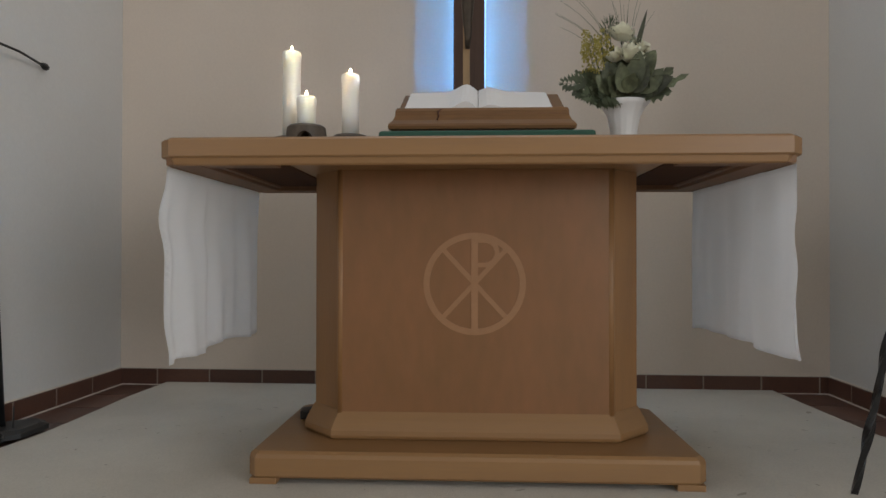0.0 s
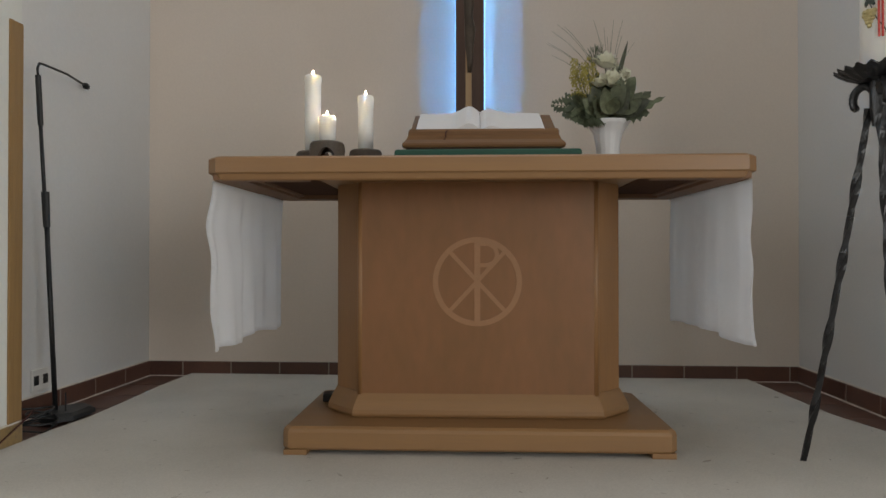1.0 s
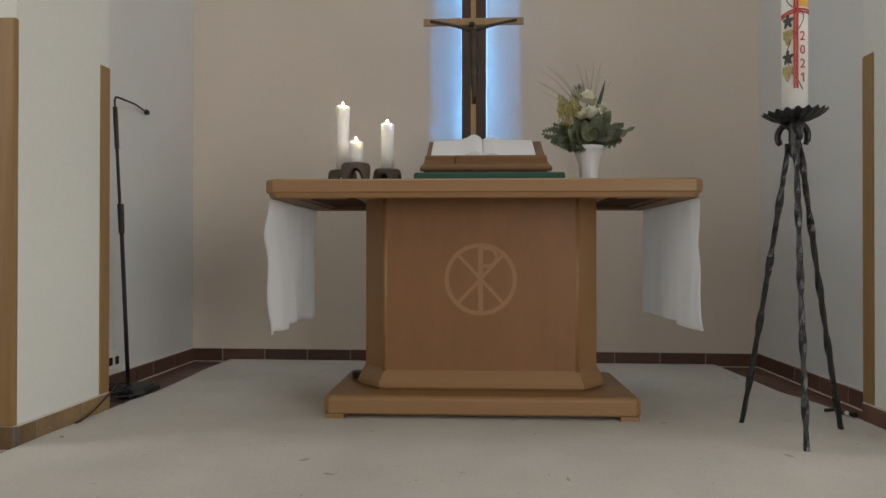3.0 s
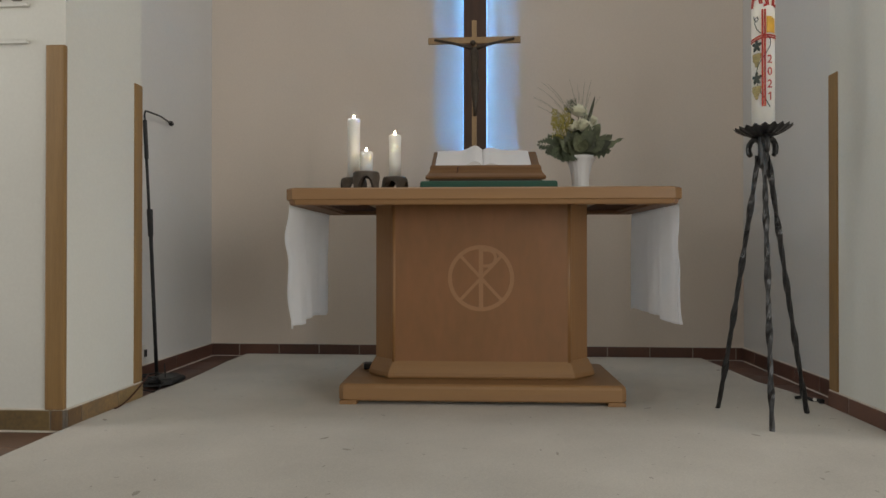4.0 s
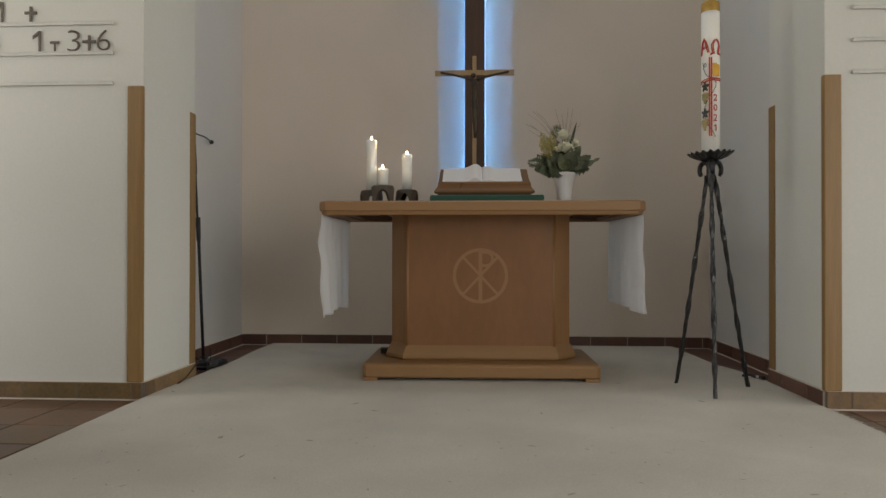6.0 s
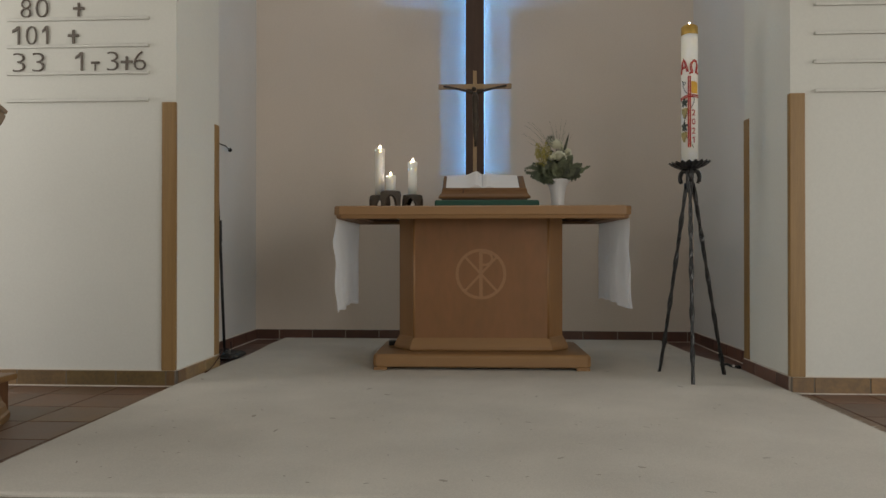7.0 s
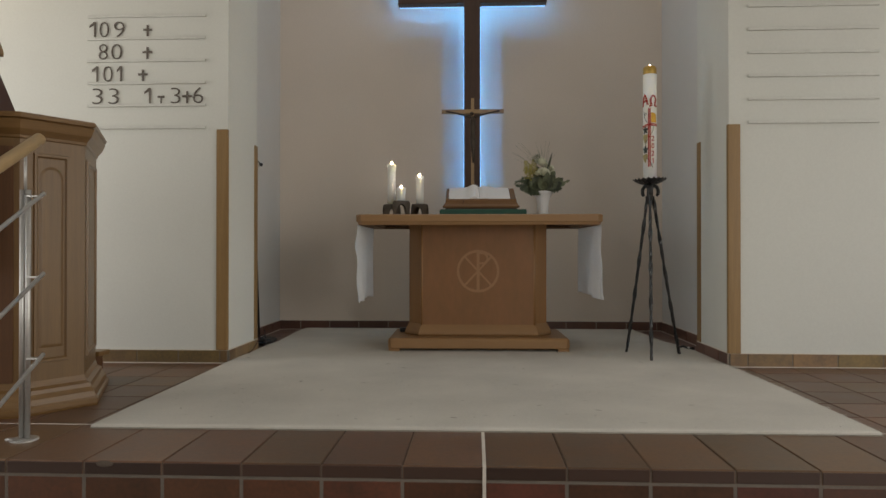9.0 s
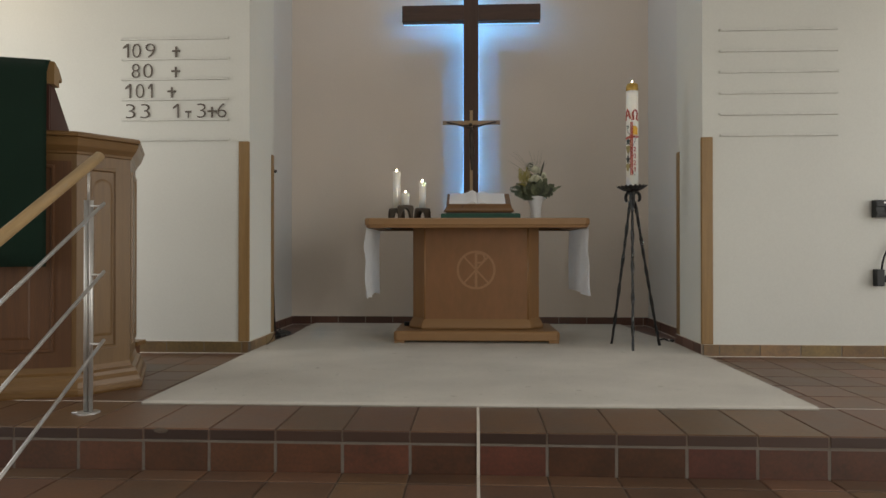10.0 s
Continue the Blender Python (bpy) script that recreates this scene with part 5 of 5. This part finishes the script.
def skirting(name, a, b, me, first, label, mortar=None):
    """Tiles along a wall foot from a to b; the wall lies to the left of that way."""
    a, b = Vector(a), Vector(b)
    d = (b - a).normalized()
    n = Vector((d.y, -d.x))
    ln = (b - a).length
    bm = bmesh.new()
    q = [a, b, b + n * 0.010, a + n * 0.010]
    loft([[(p.x, p.y, -0.004) for p in q], [(p.x, p.y, SKH - 0.002) for p in q]], bm)
    base = structure(name, bm, mortar or M_GROUT, label, "skirting")
    bm = bmesh.new()
    q = [a + n * 0.010, b + n * 0.010, b + n * 0.019, a + n * 0.019]
    loft([[(p.x, p.y, -0.002) for p in q], [(p.x, p.y, 0.0035) for p in q]], bm)
    part("joint", bm, M_SEAL, base, "pale joint")
    bm = bmesh.new()
    q = [a, b, b + n * 0.008, a + n * 0.008]
    loft([[(p.x, p.y, SKH - 0.0015) for p in q], [(p.x, p.y, SKH + 0.0025) for p in q]], bm)
    part("caulk_line", bm, M_SEAL, base, "white caulk line")
    yaw = math.degrees(math.atan2(d.y, d.x))
    s = first - TW
    while s < ln - 0.004:
        s0, s1 = max(s, 0.0) , min(s + TW, ln)
        if s1 - s0 > 0.012:
            mid = a + d * (s0 + s1) / 2 + n * 0.0125
            sc = (s1 - s0 - 0.006) / (TW - 0.006)
            m = pose(mid.x, mid.y, SKH / 2, 90, 0, yaw) @ Matrix.Diagonal((sc, 1, 1, 1))
            lay("skirting_tile", me, m, base)
        s += TW


skirting("baseboard", (-SIDE, FRONT), (JL + 0.0, FRONT), sko, (SIDE + JL - 0.045) % TW, "ochre clinker skirting tiles")
skirting("baseboard", (JL, FRONT), (JL, 1.925), sko, 0.085, "ochre clinker skirting tiles")
skirting("baseboard", (RL, 1.925), (RL, BACK), skd, (2.70 - 1.925) % TW, "dark red clinker skirting tiles", M_JOINT)
skirting("baseboard", (RL, BACK), (RR, BACK), skd, (-1.437 - RL), "dark red clinker skirting tiles", M_JOINT)
skirting("baseboard", (RR, BACK), (RR, 1.936), skd, 0.2, "dark red clinker skirting tiles", M_JOINT)
skirting("baseboard", (JR, 1.936), (JR, FRONT - 0.004), skd, 0.16, "dark red clinker skirting tiles", M_JOINT)
skirting("baseboard", (JR, FRONT - 0.004), (SIDE, FRONT - 0.004), sko, 0.10, "ochre clinker skirting tiles")
